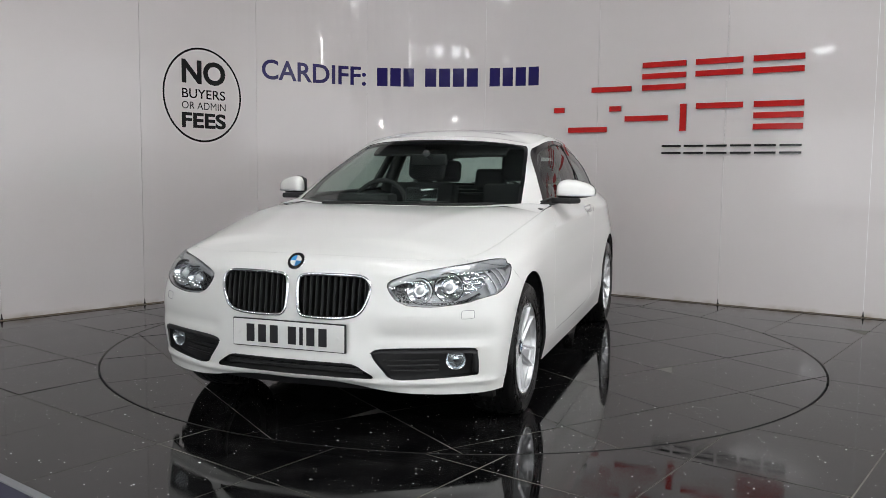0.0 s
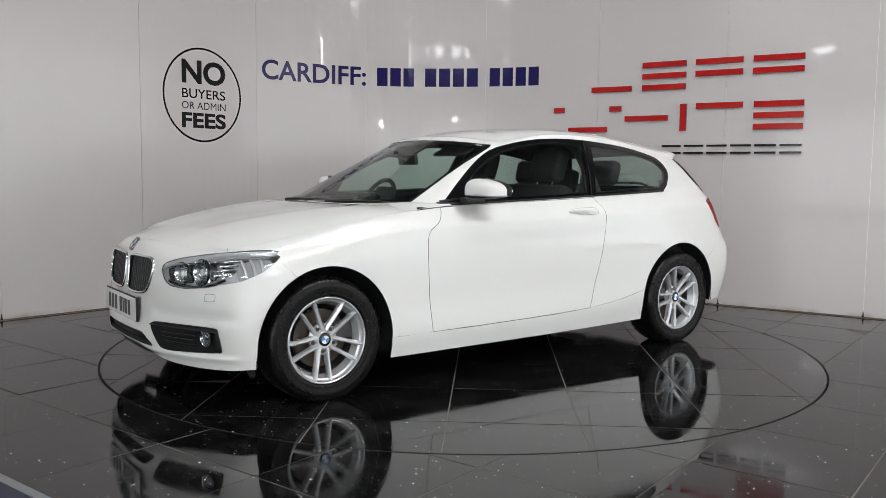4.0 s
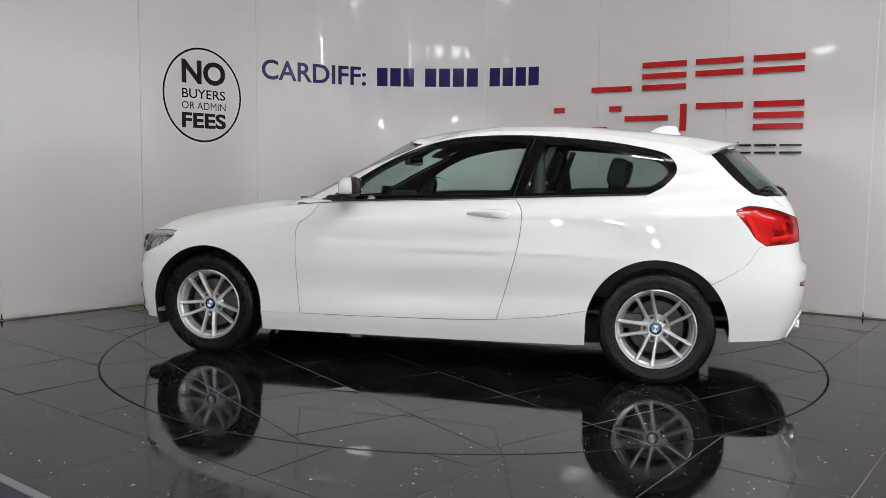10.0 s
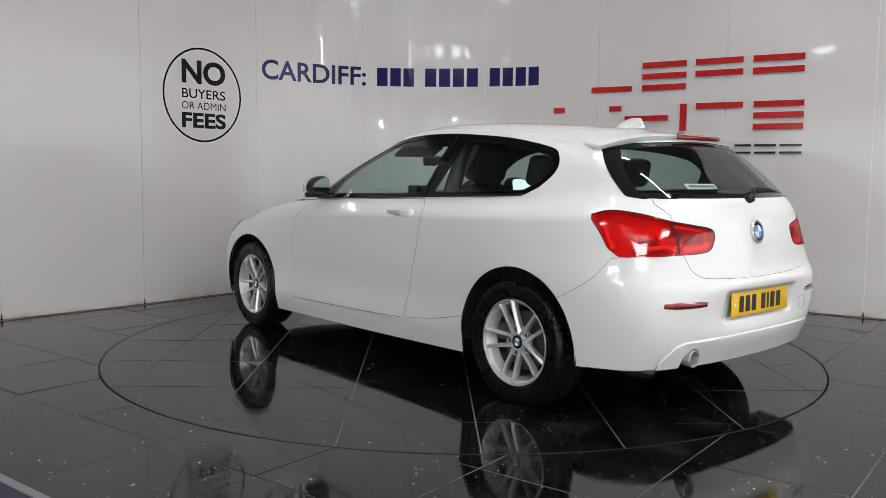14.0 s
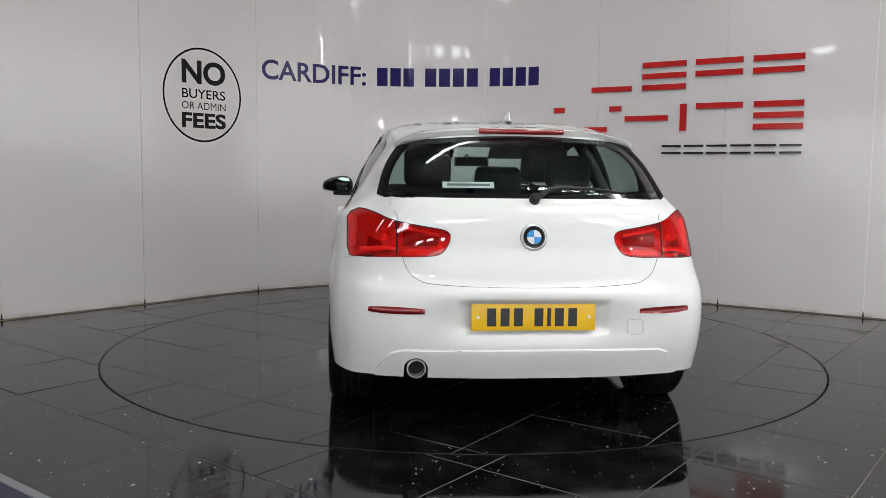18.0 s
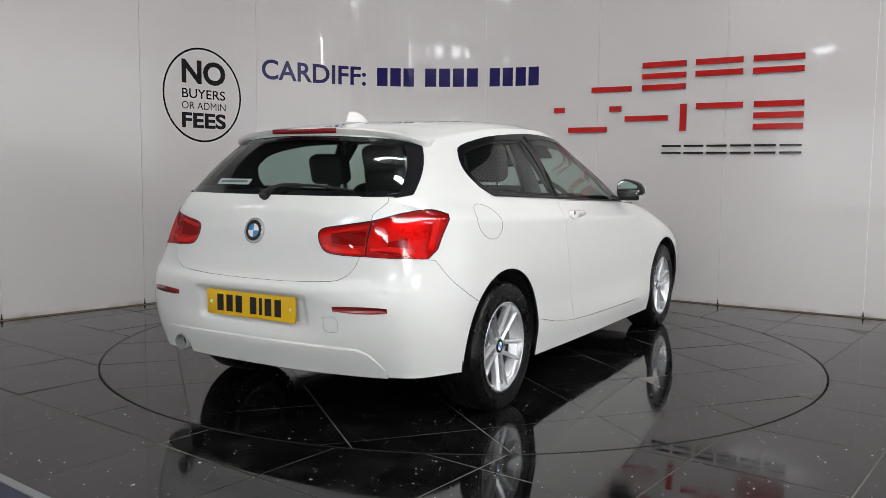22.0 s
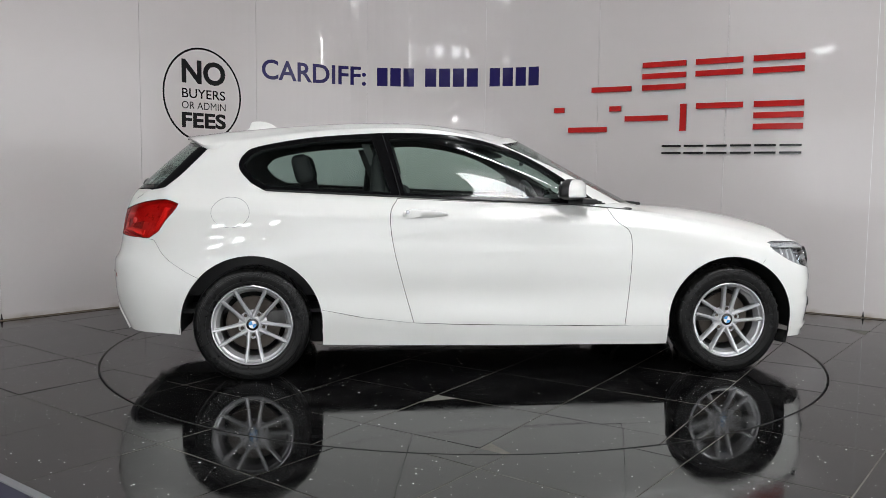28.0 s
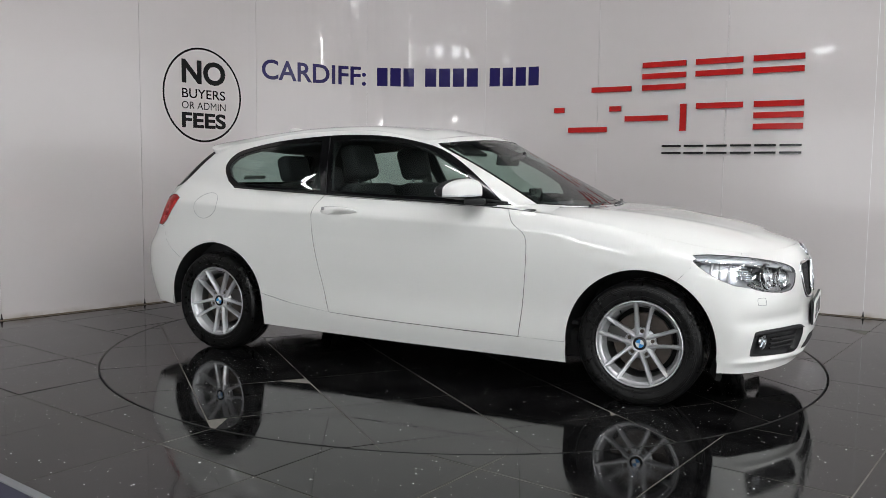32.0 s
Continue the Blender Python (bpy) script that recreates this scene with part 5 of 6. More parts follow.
        band("brow", low, FRONT, [(.437, .654), (.50, .676), (.60, .694), (.70, .710), (.79, .722), (.826, .724)], [(.424, .668), (.50, .705), (.60, .727), (.70, .744), (.79, .753), (.828, .742)], (1.2, 5.6), -.004, ALLOY, hl, sd, "silver brow trim", n=12, thick=.006)
        band("lower_trim", low, FRONT, [(.46, .594), (.55, .580), (.66, .580), (.73, .592), (.78, .622)], [(.47, .610), (.55, .592), (.64, .590), (.72, .602), (.772, .630)], (1.2, 5.6), -.014, GLOSS_BLACK, hl, sd, n=10, thick=.004)
        # washer cap outline
        cap = [on_skin(low, FRONT, p, (2, 5.5), .0005)[0] for p in ((.712, .556), (.732, .558), (.755, .557), (.758, .545), (.757, .526), (.735, .523), (.712, .523), (.709, .540))]
        part("washer_cap", tube([p * FLIP if mir else p for p in cap], .0011, 5, True), STEEL, car, "headlight washer cap outline")
    ik = part("lower_grille", skin_mesh("lower_grille", low, lower_v, lower_t["intake"], DARK, both=True, drop=.05, lip=-.048, shrink=0), None, car, "black lower air intake")
    for z in (.282, .301, .320):
        pts = [on_skin(low, FRONT, (abs(y), z), (0, 2.6), -.028)[0] for y in np.linspace(-.32, .32, 15)]
        part("slat", tube([Vector((p.x, y, p.z)) for p, y in zip(pts, np.linspace(-.32, .32, 15))], .0055, 6), BLACK_TRIM, ik)
    at, nn = on_skin(low, FRONT, (0, .742), (0, 1), .0005, (4, 6))
    roundel(car, frame_to(at, nn), .041)
    number_plate(2.090, .437, 1, PLATE_W, "white front number plate in black holder")


def number_plate(x, z, way, material, label):
    pl = part("number_plate", box(.006, .525, .113, (x, 0, z), .003), material, car, label)
    part("holder", box(.012, .535 if way > 0 else .50, .122 if way > 0 else .10, (x - .008 * way, 0, z), .004), BLACK_TRIM, pl)
    y = -.188
    for k in range(7):
        wdt = .020 if k == 2 else .046
        y += wdt / 2
        part("character_bar", box(.002, wdt * .82, .076, (x + .0036 * way, y * -way, z)), INK, pl)
        y += wdt / 2 + .0105 + (.030 if k == 3 else 0)
    for s in (-1, 1):
        part("screw", lathe([(0, 0), (.007, 0), (.006, .003), (0, .0035)], 14, pose(x + .003 * way, s * .235, z, 0, 90 * way)), PLATE_W, pl)


# -- rear --
def build_rear():
    for sd in (1, -1):
        tl = skin_parts["tail_light", sd]
        rg = (13.4, 17.2)
        part("housing", skin_mesh("housing", low, lower_v, lower_t["tail_light"], RED_INNER, mirror=sd < 0, drop=.034, lip=-.03, shrink=.002, dark=False), None, tl, "red reflector housing")
        band("dark_inner", low, FRONT, [(.405, .826), (.48, .822), (.555, .822)], [(.395, .862), (.47, .872), (.555, .884)], rg, -.026, RED_DEEP, tl, sd, n=6)
        band("light_bar", low, FRONT, [(.375, .812), (.40, .794), (.46, .787), (.56, .785)], [(.390, .828), (.41, .815), (.46, .810), (.56, .810)], rg, -.012, RED_BAR, tl, sd, n=8, thick=.01)
        band("light_bar", low, FRONT, [(.40, .868), (.48, .880), (.556, .892)], [(.40, .878), (.48, .892), (.556, .905)], rg, -.012, RED_BAR, tl, sd, n=6, thick=.01)
        band("divider", low, FRONT, [(.569, .778), (.567, .85), (.572, .916)], [(.575, .778), (.573, .85), (.578, .919)], rg, .0008, DARK, tl, sd, n=6)
        band("dark_inner", low, FRONT, [(.645, .822), (.68, .818), (.715, .815)], [(.650, .842), (.68, .850), (.705, .860)], rg, -.022, RED_DEEP, tl, sd, n=5)
        band("light_bar", low, FRONT, [(.585, .800), (.64, .802), (.69, .795), (.74, .782)], [(.585, .815), (.64, .820), (.69, .815), (.735, .808)], rg, -.012, RED_BAR, tl, sd, n=7, thick=.01)
        band("light_bar", low, SIDE, [(-1.785, .930), (-1.815, .87), (-1.852, .80)], [(-1.812, .935), (-1.842, .875), (-1.876, .805)], (12.5, 15.4), -.012, RED_BAR, tl, sd, n=6, thick=.01)
        band("reversing_lamp", low, FRONT, [(.585, .7805), (.63, .7800), (.67, .779)], [(.585, .789), (.62, .789), (.65, .787)], rg, -.002, LENS_SOLID, tl, sd, "clear reversing lamp strip", n=5)
        at, nn = on_skin(low, FRONT, (.635, .858), rg, -.018)
        part("bulb", sided(lathe([(0, -.012), (.016, -.010), (.018, .0), (.012, .008), (0, .010)], 20, frame_to(at, nn)), sd), LENS_PINK, tl)
        edge = [Vector(low.at(*q) + low.normal(*q) * .0005) for q in tail]
        part("seal", tube([p * FLIP if sd < 0 else p for p in edge], .0013, 6, True), DARK, tl)
        band("reflector", low, FRONT, [(.456, .544), (.52, .541), (.62, .541), (.690, .547)], [(.455, .564), (.52, .568), (.62, .570), (.687, .567)], (13.6, 17), .003, RED_LENS, car, sd, "red bumper reflector", n=10, thick=.006)
    at, nn = on_skin(low, FRONT, (0, .862), (17, 18), .0005, (3.5, 6))
    roundel(skin_parts["tailgate"], frame_to(at, nn), .048)
    part("badge_bezel", lathe([(.047, .0), (.058, .0), (.0575, .005), (.053, .009), (.048, .0085)], 48, frame_to(at, nn), close=True), ALLOY, skin_parts["tailgate"], "chrome ring round the badge")
    number_plate(-2.152, .530, -1, PLATE_Y, "yellow rear number plate")
    pipe = merged(lathe([(.0345, .002), (.0365, -.001), (.0395, 0), (.041, .004), (.040, .02), (.038, .14), (.035, .14), (.0345, .01)], 32, frame_to((-2.112, .487, .303), (1, 0, .04)), close=True))
    ex = part("exhaust_pipe", pipe, ALLOY, car, "chrome exhaust tailpipe")
    part("bore", lathe([(0, .05), (.034, .05), (.034, .052), (0, .052)], 24, frame_to((-2.112, .487, .303), (1, 0, .04))), DARK, ex)
    for sd in (1, -1):
        ridge = [Vector(low.at(*q) + low.normal(*q) * .002) for q in valance[2:-2]]
        part("ridge", tube([p * FLIP if sd < 0 else p for p in ridge], .0035, 8), PAINT, car)
    cap = [on_skin(low, FRONT, p, (13.8, 17), .0004)[0] * FLIP for p in ((.405, .515), (.46, .52), (.475, .505), (.478, .462), (.465, .452), (.42, .452), (.408, .462))]
    part("towing_cap", tube(cap, .001, 5, True), STEEL, car, "square towing eye cap outline")
    # spoiler at the trailing edge of the roof
    ss = np.linspace(10.75, 15, 22)
    full = [(s, 1) for s in ss] + [(s, -1) for s in ss[::-1][1:]]
    c0 = top.at(10.75, 2.15)
    rear = spline([tuple(c0), (-1.615, .572, 1.266), (-1.69, .50, 1.294), (-1.745, .36, 1.314), (-1.782, .18, 1.324), (-1.792, 0, 1.327)], 10)
    kk = np.linspace(0, len(rear) - 1, len(ss))
    rear = [np.array([np.interp(k, range(len(rear)), [p[c] for p in rear]) for c in range(3)]) for k in kk]
    bm = bmesh.new()
    prev = None
    for idx, (s, sg) in enumerate(full):
        k = idx if sg > 0 else 2 * len(ss) - 2 - idx
        f1 = np.array([1, sg, 1])
        end = top.at(s, 2.15)
        row = [top.at(s, 3.45) - top.normal(s, 3.45) * .008]
        for t in np.linspace(0, 1, 7):
            v = 3.45 - 1.3 * t
            row.append(top.at(s, v) + top.normal(s, v) * .0012 + (rear[k] - end) * t ** 1.6)
        r = row[-1]
        row += [r + np.array([.003, 0, -.006]), r + np.array([.016, 0, -.022]), top.at(s, 1.96) + np.array([.02, 0, .002])]
        row = [bm.verts.new(v * f1) for v in row]
        if prev:
            for q in range(len(row) - 1):
                bm.faces.new((prev[q], prev[q + 1], row[q + 1], row[q]))
        prev = row
    bmesh.ops.recalc_face_normals(bm, faces=bm.faces[:])
    sp = part("spoiler", soft(bm, 50), PAINT, car, "white roof spoiler")
    bl = bmesh.new()
    rows = []
    for y in np.linspace(-.195, .195, 13):
        x = -1.7925 + .33 * y * y
        rows.append([bl.verts.new((x + dx, y, z)) for dx, z in ((.012, 1.330), (-.002, 1.326), (-.001, 1.308), (.02, 1.304))])
    for a, b in zip(rows, rows[1:]):
        for q in range(3):
            bl.faces.new((a[q], a[q + 1], b[q + 1], b[q]))
    part("brake_light", soft(bl, 60), RED_LENS, sp, "high red brake light")
    # roof fin
    bm = bmesh.new()
    rows = []
    for x, h, w in ((-1.245, .001, .010), (-1.262, .008, .016), (-1.285, .026, .020), (-1.31, .044, .021), (-1.34, .056, .019), (-1.375, .062, .015), (-1.405, .063, .010), (-1.424, .060, .007), (-1.434, .040, .008), (-1.442, .012, .009), (-1.452, .001, .006)):
        z0 = 1.389 if x > -1.38 else 1.386
        rows.append([bm.verts.new((x, y * w, z0 - .006 + (h * .78 + .006) * f)) for y, f in ((-1.7, 0), (-.95, .30), (-.42, .75), (-.22, .95), (0, 1), (.22, .95), (.42, .75), (.95, .30), (1.7, 0))])
    for a, b in zip(rows, rows[1:]):
        for q in range(8):
            bm.faces.new((a[q], a[q + 1], b[q + 1], b[q]))
    bmesh.ops.recalc_face_normals(bm, faces=bm.faces[:])
    part("roof_antenna", soft(bm, 50), PAINT, car, "white shark-fin antenna")
    # rear wiper
    tg = skin_parts["tailgate"]
    wp = [(-2.075, -.010, 1.018), (-2.062, -.055, 1.050), (-2.035, -.10, 1.064), (-2.02, -.22, 1.066), (-2.005, -.32, 1.060), (-1.985, -.43, 1.044)]
    part("rear_wiper", tube(spline(wp, 5), [.013] * 6 + [.010] * 8 + [.006] * 12, 8), BLACK_TRIM, tg, "black rear wiper")
    part("wiper_boss", lathe([(0, -.02), (.024, -.02), (.022, .01), (.012, .018), (0, .018)], 24, frame_to((-2.07, -.012, 1.022), (-1, 0, .45))), BLACK_TRIM, tg)
    band("sticker", top, FRONT, [(.152, 1.072), (.374, 1.072)], [(.152, 1.098), (.374, 1.098)], (12.5, 15), -.012, PLATE_W, car, 1, "pale dealer sticker in the rear window", n=4)
    band("sticker_bar", top, FRONT, [(.17, 1.080), (.355, 1.080)], [(.17, 1.090), (.355, 1.090)], (12.5, 15), -.0105, STEEL, car, 1, "grey bar of print", n=4)


# -- sides --
def build_sides():
    for sd in (1, -1):
        d = skin_parts["door", sd]
        f1 = Vector((1, sd, 1))
        # handle: bowed bar with its recess and escutcheon
        def hp(x, z, out):
            return on_skin(low, SIDE, (x, z), (7, 11), out)[0] * f1
        bm = bmesh.new()
        prev = None
        for k in range(15):
            t = k / 14
            x = -.293 - .247 * t
            h = .0035 + .0165 * min(1, t / .45) ** .75 * math.sqrt(max(0, 1 - (max(0, t - .86) / .15) ** 2))
            o = .006 + .030 * math.sin(math.pi * t) ** .6
            row = [bm.verts.new(hp(x, .9005 + q * h, oo * o)) for q, oo in ((-1, -.3), (-.95, .55), (-.5, .95), (0, 1.05), (.5, .95), (.95, .55), (1, -.3))]
            if prev:
                for q in range(7):
                    bm.faces.new((prev[q], prev[(q + 1) % 7], row[(q + 1) % 7], row[q]))
            else:
                bm.faces.new(row)
            prev = row
        bm.faces.new(prev[::-1])
        bmesh.ops.recalc_face_normals(bm, faces=bm.faces[:])
        part("handle", soft(bm, 60), PAINT, d, "white pull handle")
        if sd < 0:
            part("lock", lathe([(0, 0), (.011, 0), (.010, .004), (0, .005)], 20, frame_to(hp(-.515, .9005, .026), Vector((0, sd, 0)))), ALLOY, d, "key lock")
        # mirror: black foot, white shell, glass
        mi = part("door_mirror", box(.11, .135, .032, (.458, .868 * sd, .979), .013, pose(0, 0, 0, 0, 0, -22 * sd)), BLACK_TRIM, d, "door mirror with white cap on a black foot")
        part("sail", merged(*[tube([Vector(top.at(*top.find(SIDE, p, (3.4, 6), (0, 1)))) * f1 for p in seg], .008, 6) for seg in (((.62, .962), (.50, .962), (.40, .966)), ((.60, .972), (.48, .985), (.40, .99)))]), BLACK_TRIM, mi)

        def shell(lo, hi, back, scale, mt, nm, lb):
            """A rounded box swept outwards and back; cut at heights lo and hi, and in front of back."""
            b = bmesh.new()
            nu, nv = 32, 16
            grid = []
            for j in range(nv + 1):
                ph = -math.pi / 2 + math.pi * j / nv
                row = []
                for i in range(nu):
                    th = 2 * math.pi * i / nu
                    sgn = lambda q, e: math.copysign(abs(q) ** e, q)
                    flat = math.cos(ph) ** .5 if j not in (0, nv) else 0
                    cx, cy, cz = sgn(math.cos(th), .60) * flat, sgn(math.sin(th), .50) * flat, sgn(math.sin(ph), .60)
                    x = min(cx * (.088 if cx > 0 else .048), back)
                    z = cz * (.076 - .034 * max(0, (cy + .4) / 1.4) ** 1.5 - .008 * max(0, -(cy + .4) / .6) ** 2 if cz > 0 else .046 - .011 * (cy + 1))
                    row.append(b.verts.new((.372 + (x - .045 * cy) * scale, (.912 + .102 * cy * scale) * sd, 1.025 + min(max(z, lo), hi) * scale)))
                grid.append(row)
            for p, q in zip(grid, grid[1:]):
                for i in range(nu):
                    try:
                        b.faces.new((p[i], p[(i + 1) % nu], q[(i + 1) % nu], q[i]))
                    except ValueError:
                        pass
            bmesh.ops.remove_doubles(b, verts=b.verts[:], dist=1e-5)
            bmesh.ops.recalc_face_normals(b, faces=b.faces[:])
            part(nm, soft(b, 60), mt, mi, lb)
        shell(-.018, .2, .2, 1.0, PAINT, "cap", "white mirror cap")
        shell(-.2, -.012, .2, .985, BLACK_TRIM, "lower_shell", "black lower shell")
        shell(-.2, .2, .010, 1.022, BLACK_TRIM, "rear_frame", "black frame round the mirror glass")
        ind = [Vector((.372 + .088 * math.cos(a) ** .75 - .045 * math.sin(a), (.912 + math.copysign(abs(math.sin(a)) ** .62, math.sin(a)) * .102) * sd, 1.009)) for a in np.linspace(radians(-20), radians(86), 12)]
        part("indicator", tube(ind, .0055, 6), LENS_SOLID, mi, "clear side indicator strip")
        gl = bmesh.new()
        rim_line = spline([(-.080, .050), (-.060, .062), (-.020, .064), (.030, .050), (.072, .030), (.084, .008), (.074, -.014), (.020, -.026), (-.050, -.034), (-.078, -.026)], 4, True)
        face = [[gl.verts.new((.3190 + dx - .44 * q[0], (.912 + q[0]) * sd, 1.025 + q[1])) for q in rim_line] for dx in (0, .004)]
        gl.faces.new(face[0])
        for k in range(len(rim_line)):
            gl.faces.new((face[0][k], face[0][k - 1], face[1][k - 1], face[1][k]))
        bmesh.ops.recalc_face_normals(gl, faces=gl.faces[:])
        part("mirror_glass", gl, MIRROR, mi, "mirror glass")
        # seals between the panes, rubber along the belt
        bp = [on_skin(top, SIDE, p, (5, 9), .002, (0, 2.4))[0] * f1 for p in ((-.548, 1.000), (-.58, 1.12), (-.640, 1.335))]
        part("pillar_seam", tube(bp, .0035, 6), DARK, d, "dark seam between the panes")
        bs = [on_skin(top, SIDE, (x, .962 + (.31 - x) * .0377), (3.4, 10), .004, (0, 1))[0] * f1 for x in np.linspace(.55, -1.28, 30)]
        part("belt_seal", tube(bs, .006, 6), BLACK_TRIM, d, "black rubber belt seal")
    flap = [on_skin(low, SIDE, (-1.457 + .101 * math.cos(a), .905 + .080 * math.sin(a)), (11, 14.4), .0002)[0] * FLIP for a in np.linspace(0, 2 * math.pi, 49)[:-1]]
    part("fuel_flap", tube(flap, .0012, 5, True), STEEL, car, "round fuel flap outline")


MIRROR = mat("mirror", (0.85, 0.87, 0.88), 0.01, 1.0)


# -- windscreen surround and cabin --
def build_cabin():
    ss = np.linspace(0, 2.9, 18)
    bm = bmesh.new()
    prev = None
    for s, sg in [(s, -1) for s in ss[::-1]] + [(s, 1) for s in ss[1:]]:
        p = top.at(s, .07) - top.normal(s, .07) * .010
        q = top.at(s, -.06)
        row = [bm.verts.new((x, y * sg, z)) for x, y, z in (tuple(p), tuple(top.at(s, 0.0) + np.array([.0, 0, -.006])), (q[0] + .05, q[1], q[2] - .035))]
        if prev:
            for k in range(2):
                bm.faces.new((prev[k], prev[k + 1], row[k + 1], row[k]))
        prev = row
    bmesh.ops.recalc_face_normals(bm, faces=bm.faces[:])
    part("cowl", soft(bm, 60), BLACK_TRIM, car, "black scuttle panel")
    for pts in (((.945, -.42, .955), (.930, -.20, .960), (.905, .12, .966), (.88, .30, .970)), ((.945, .10, .955), (.925, .25, .960), (.88, .48, .966), (.85, .56, .968))):
        part("wiper", tube(spline(pts, 5), [.008] * 5 + [.006] * 11, 8), BLACK_TRIM, car, "black windscreen wiper")
    # white foot of each windscreen pillar, and the dark lining below the side windows
    for sd in (1, -1):
        ss = np.linspace(0, 9, 500)
        belt_line = low.at(ss, np.full_like(ss, 6.0))
        rows = []
        bm = bmesh.new()
        for s in np.linspace(2.55, 5.4, 19):
            p = top.at(s, .02) + top.normal(s, .02) * .0015
            k = int(np.argmin(np.abs(belt_line[:, 0] - p[0])))
            q = belt_line[k]
            rows.append([bm.verts.new((p[0] + (q[0] - p[0]) * f, (p[1] + (q[1] - p[1]) * f) * sd, p[2] + (q[2] - p[2]) * f + .004 + .006 * math.sin(math.pi * f))) for f in np.linspace(0, 1, 5)])
        for a, b in zip(rows, rows[1:]):
            for k in range(4):
                bm.faces.new((a[k], a[k + 1], b[k + 1], b[k]))
        bmesh.ops.recalc_face_normals(bm, faces=bm.faces[:])
        part("pillar_foot", soft(bm, 60), PAINT, car)
        bm = bmesh.new()
        prev = None
        for s in np.linspace(4.6, 11.6, 40):
            p = top.at(s, 0.0)
            row = [bm.verts.new((p[0], (p[1] - dy) * sd, p[2] + dz)) for dy, dz in ((.014, -.03), (.016, .014), (.045, .012), (.075, -.02), (.080, -.16))]
            if prev:
                for k in range(4):
                    bm.faces.new((prev[k], prev[k + 1], row[k + 1], row[k]))
            prev = row
        bmesh.ops.recalc_face_normals(bm, faces=bm.faces[:])
        part("belt_lining", soft(bm, 60), CABIN, car, "black window sill lining")
    # dashboard
    prof = [(.92, .60), (.90, .90), (.74, .945), (.52, .955), (.44, .93), (.40, .86), (.42, .70), (.50, .60)]
    bm = bmesh.new()
    rows = [[bm.verts.new((x, y, z)) for x, z in prof] for y in (-.62, -.25, .25, .62)]
    for a, b in zip(rows, rows[1:]):
        for k in range(len(prof)):
            bm.faces.new((a[k], a[(k + 1) % len(prof)], b[(k + 1) % len(prof)], b[k]))
    bm.faces.new(rows[0])
    bm.faces.new(rows[-1][::-1])
    bmesh.ops.recalc_face_normals(bm, faces=bm.faces[:])
    bmesh.ops.bevel(bm, geom=bm.edges[:], offset=.012, segments=2, affect="EDGES")
    part("dashboard", soft(bm), CABIN, car, "black dashboard")
    part("binnacle", box(.16, .34, .07, (.48, -.35, .965), .025), CABIN, car)
    part("screen", box(.015, .20, .09, (.47, 0, .995), .006, pose(0, 0, 0, 0, -8)), GLOSS_BLACK, car, "central display screen")
    m = Matrix.Translation((.31, -.35, .915)) @ pose(0, 0, 0, 0, 65)
    st = part("steering_wheel", tube([m @ Vector((.178 * math.cos(a), .178 * math.sin(a), 0)) for a in np.linspace(0, 2 * math.pi, 41)[:-1]], .015, 10, True), CABIN, car, "black leather steering wheel")
    part("boss", merged(*[tube([m @ Vector((0, 0, -.01)), m @ Vector((.17 * math.cos(a), .17 * math.sin(a), 0))], .016, 8) for a in (0, math.pi / 2, -math.pi / 2)], lathe([(0, -.03), (.06, -.03), (.055, .01), (0, .018)], 24, m)), CABIN, st)

    def seat_back(at, w, h, lean, name="seat"):
        b = part(name, box(.13, w, h, (0, 0, h / 2), .05, seg=3), SEAT, car, "black cloth seat")
        b.location = at
        b.rotation_euler = (0, radians(-lean), 0)
        return b
    for y in (-.35, .35):
        b = seat_back((-.36, y, .42), .50, .66, 17)
        part("headrest", box(.12, .27, .22, (-.005, 0, .805), .055, seg=5), SEAT, b)
        for dy in (-.07, .07):
            part("headrest_post", tube([(-.005, dy, .62), (-.005, dy, .70)], .006, 8), CHROME, b)
        part("seat_cushion", box(.52, .50, .16, (.28, 0, .06), .05, pose(0, 0, 0, 0, 14), 3), SEAT, b)
        part("belt_buckle", box(.02, .03, .08, (.05, .27 * (1 if y < 0 else -1), .15), .006), CABIN, b)
    b = seat_back((-.92, 0, .45), 1.24, .54, 14, "rear_seat")
    for y in (-.38, 0, .38):
        part("headrest", box(.10, .25, .17, (-.005, y, .715 if y else .65), .048, seg=5), SEAT, b)
    part("bench_cushion", box(.42, 1.24, .16, (.20, 0, .04), .05, pose(0, 0, 0, 0, 12), 3), SEAT, b)
    part("parcel_shelf", box(.52, 1.18, .02, (-1.58, 0, .985), .006), CABIN, car)
    part("cabin_floor", box(2.9, 1.48, .02, (-.45, 0, .36)), CABIN, car)
    part("bulkhead", box(.03, 1.3, .5, (.93, 0, .62)), DARK, car)
    part("boot_wall", box(.03, 1.0, .58, (-1.93, 0, .64)), DARK, car)
    for sd in (1, -1):
        part("door_card", box(1.75, .05, .56, (-.10, .775 * sd, .665), .02), CABIN, car, "black inner door trim")
        part("side_trim", box(.80, .05, .50, (-1.37, .675 * sd, .69), .02), CABIN, car, "black rear side trim")
        bm = tube([Vector(top.at(7.35, v) * np.array([1, sd, 1])) + Vector((0, -.085 * sd, 0)) for v in (0, 1, 1.7)], [.045, .038, .035], 10)
        part("pillar_trim", bm, CABIN, car, "dark centre pillar trim")
        belt = bmesh.new()
        vs = [belt.verts.new((x + dx, y * sd, z)) for x, y, z in ((-.735, .56, 1.285), (-.68, .60, 1.15), (-.612, .63, .98)) for dx in (-.022, .022)]
        for k in (0, 2):
            belt.faces.new((vs[k], vs[k + 1], vs[k + 3], vs[k + 2]))
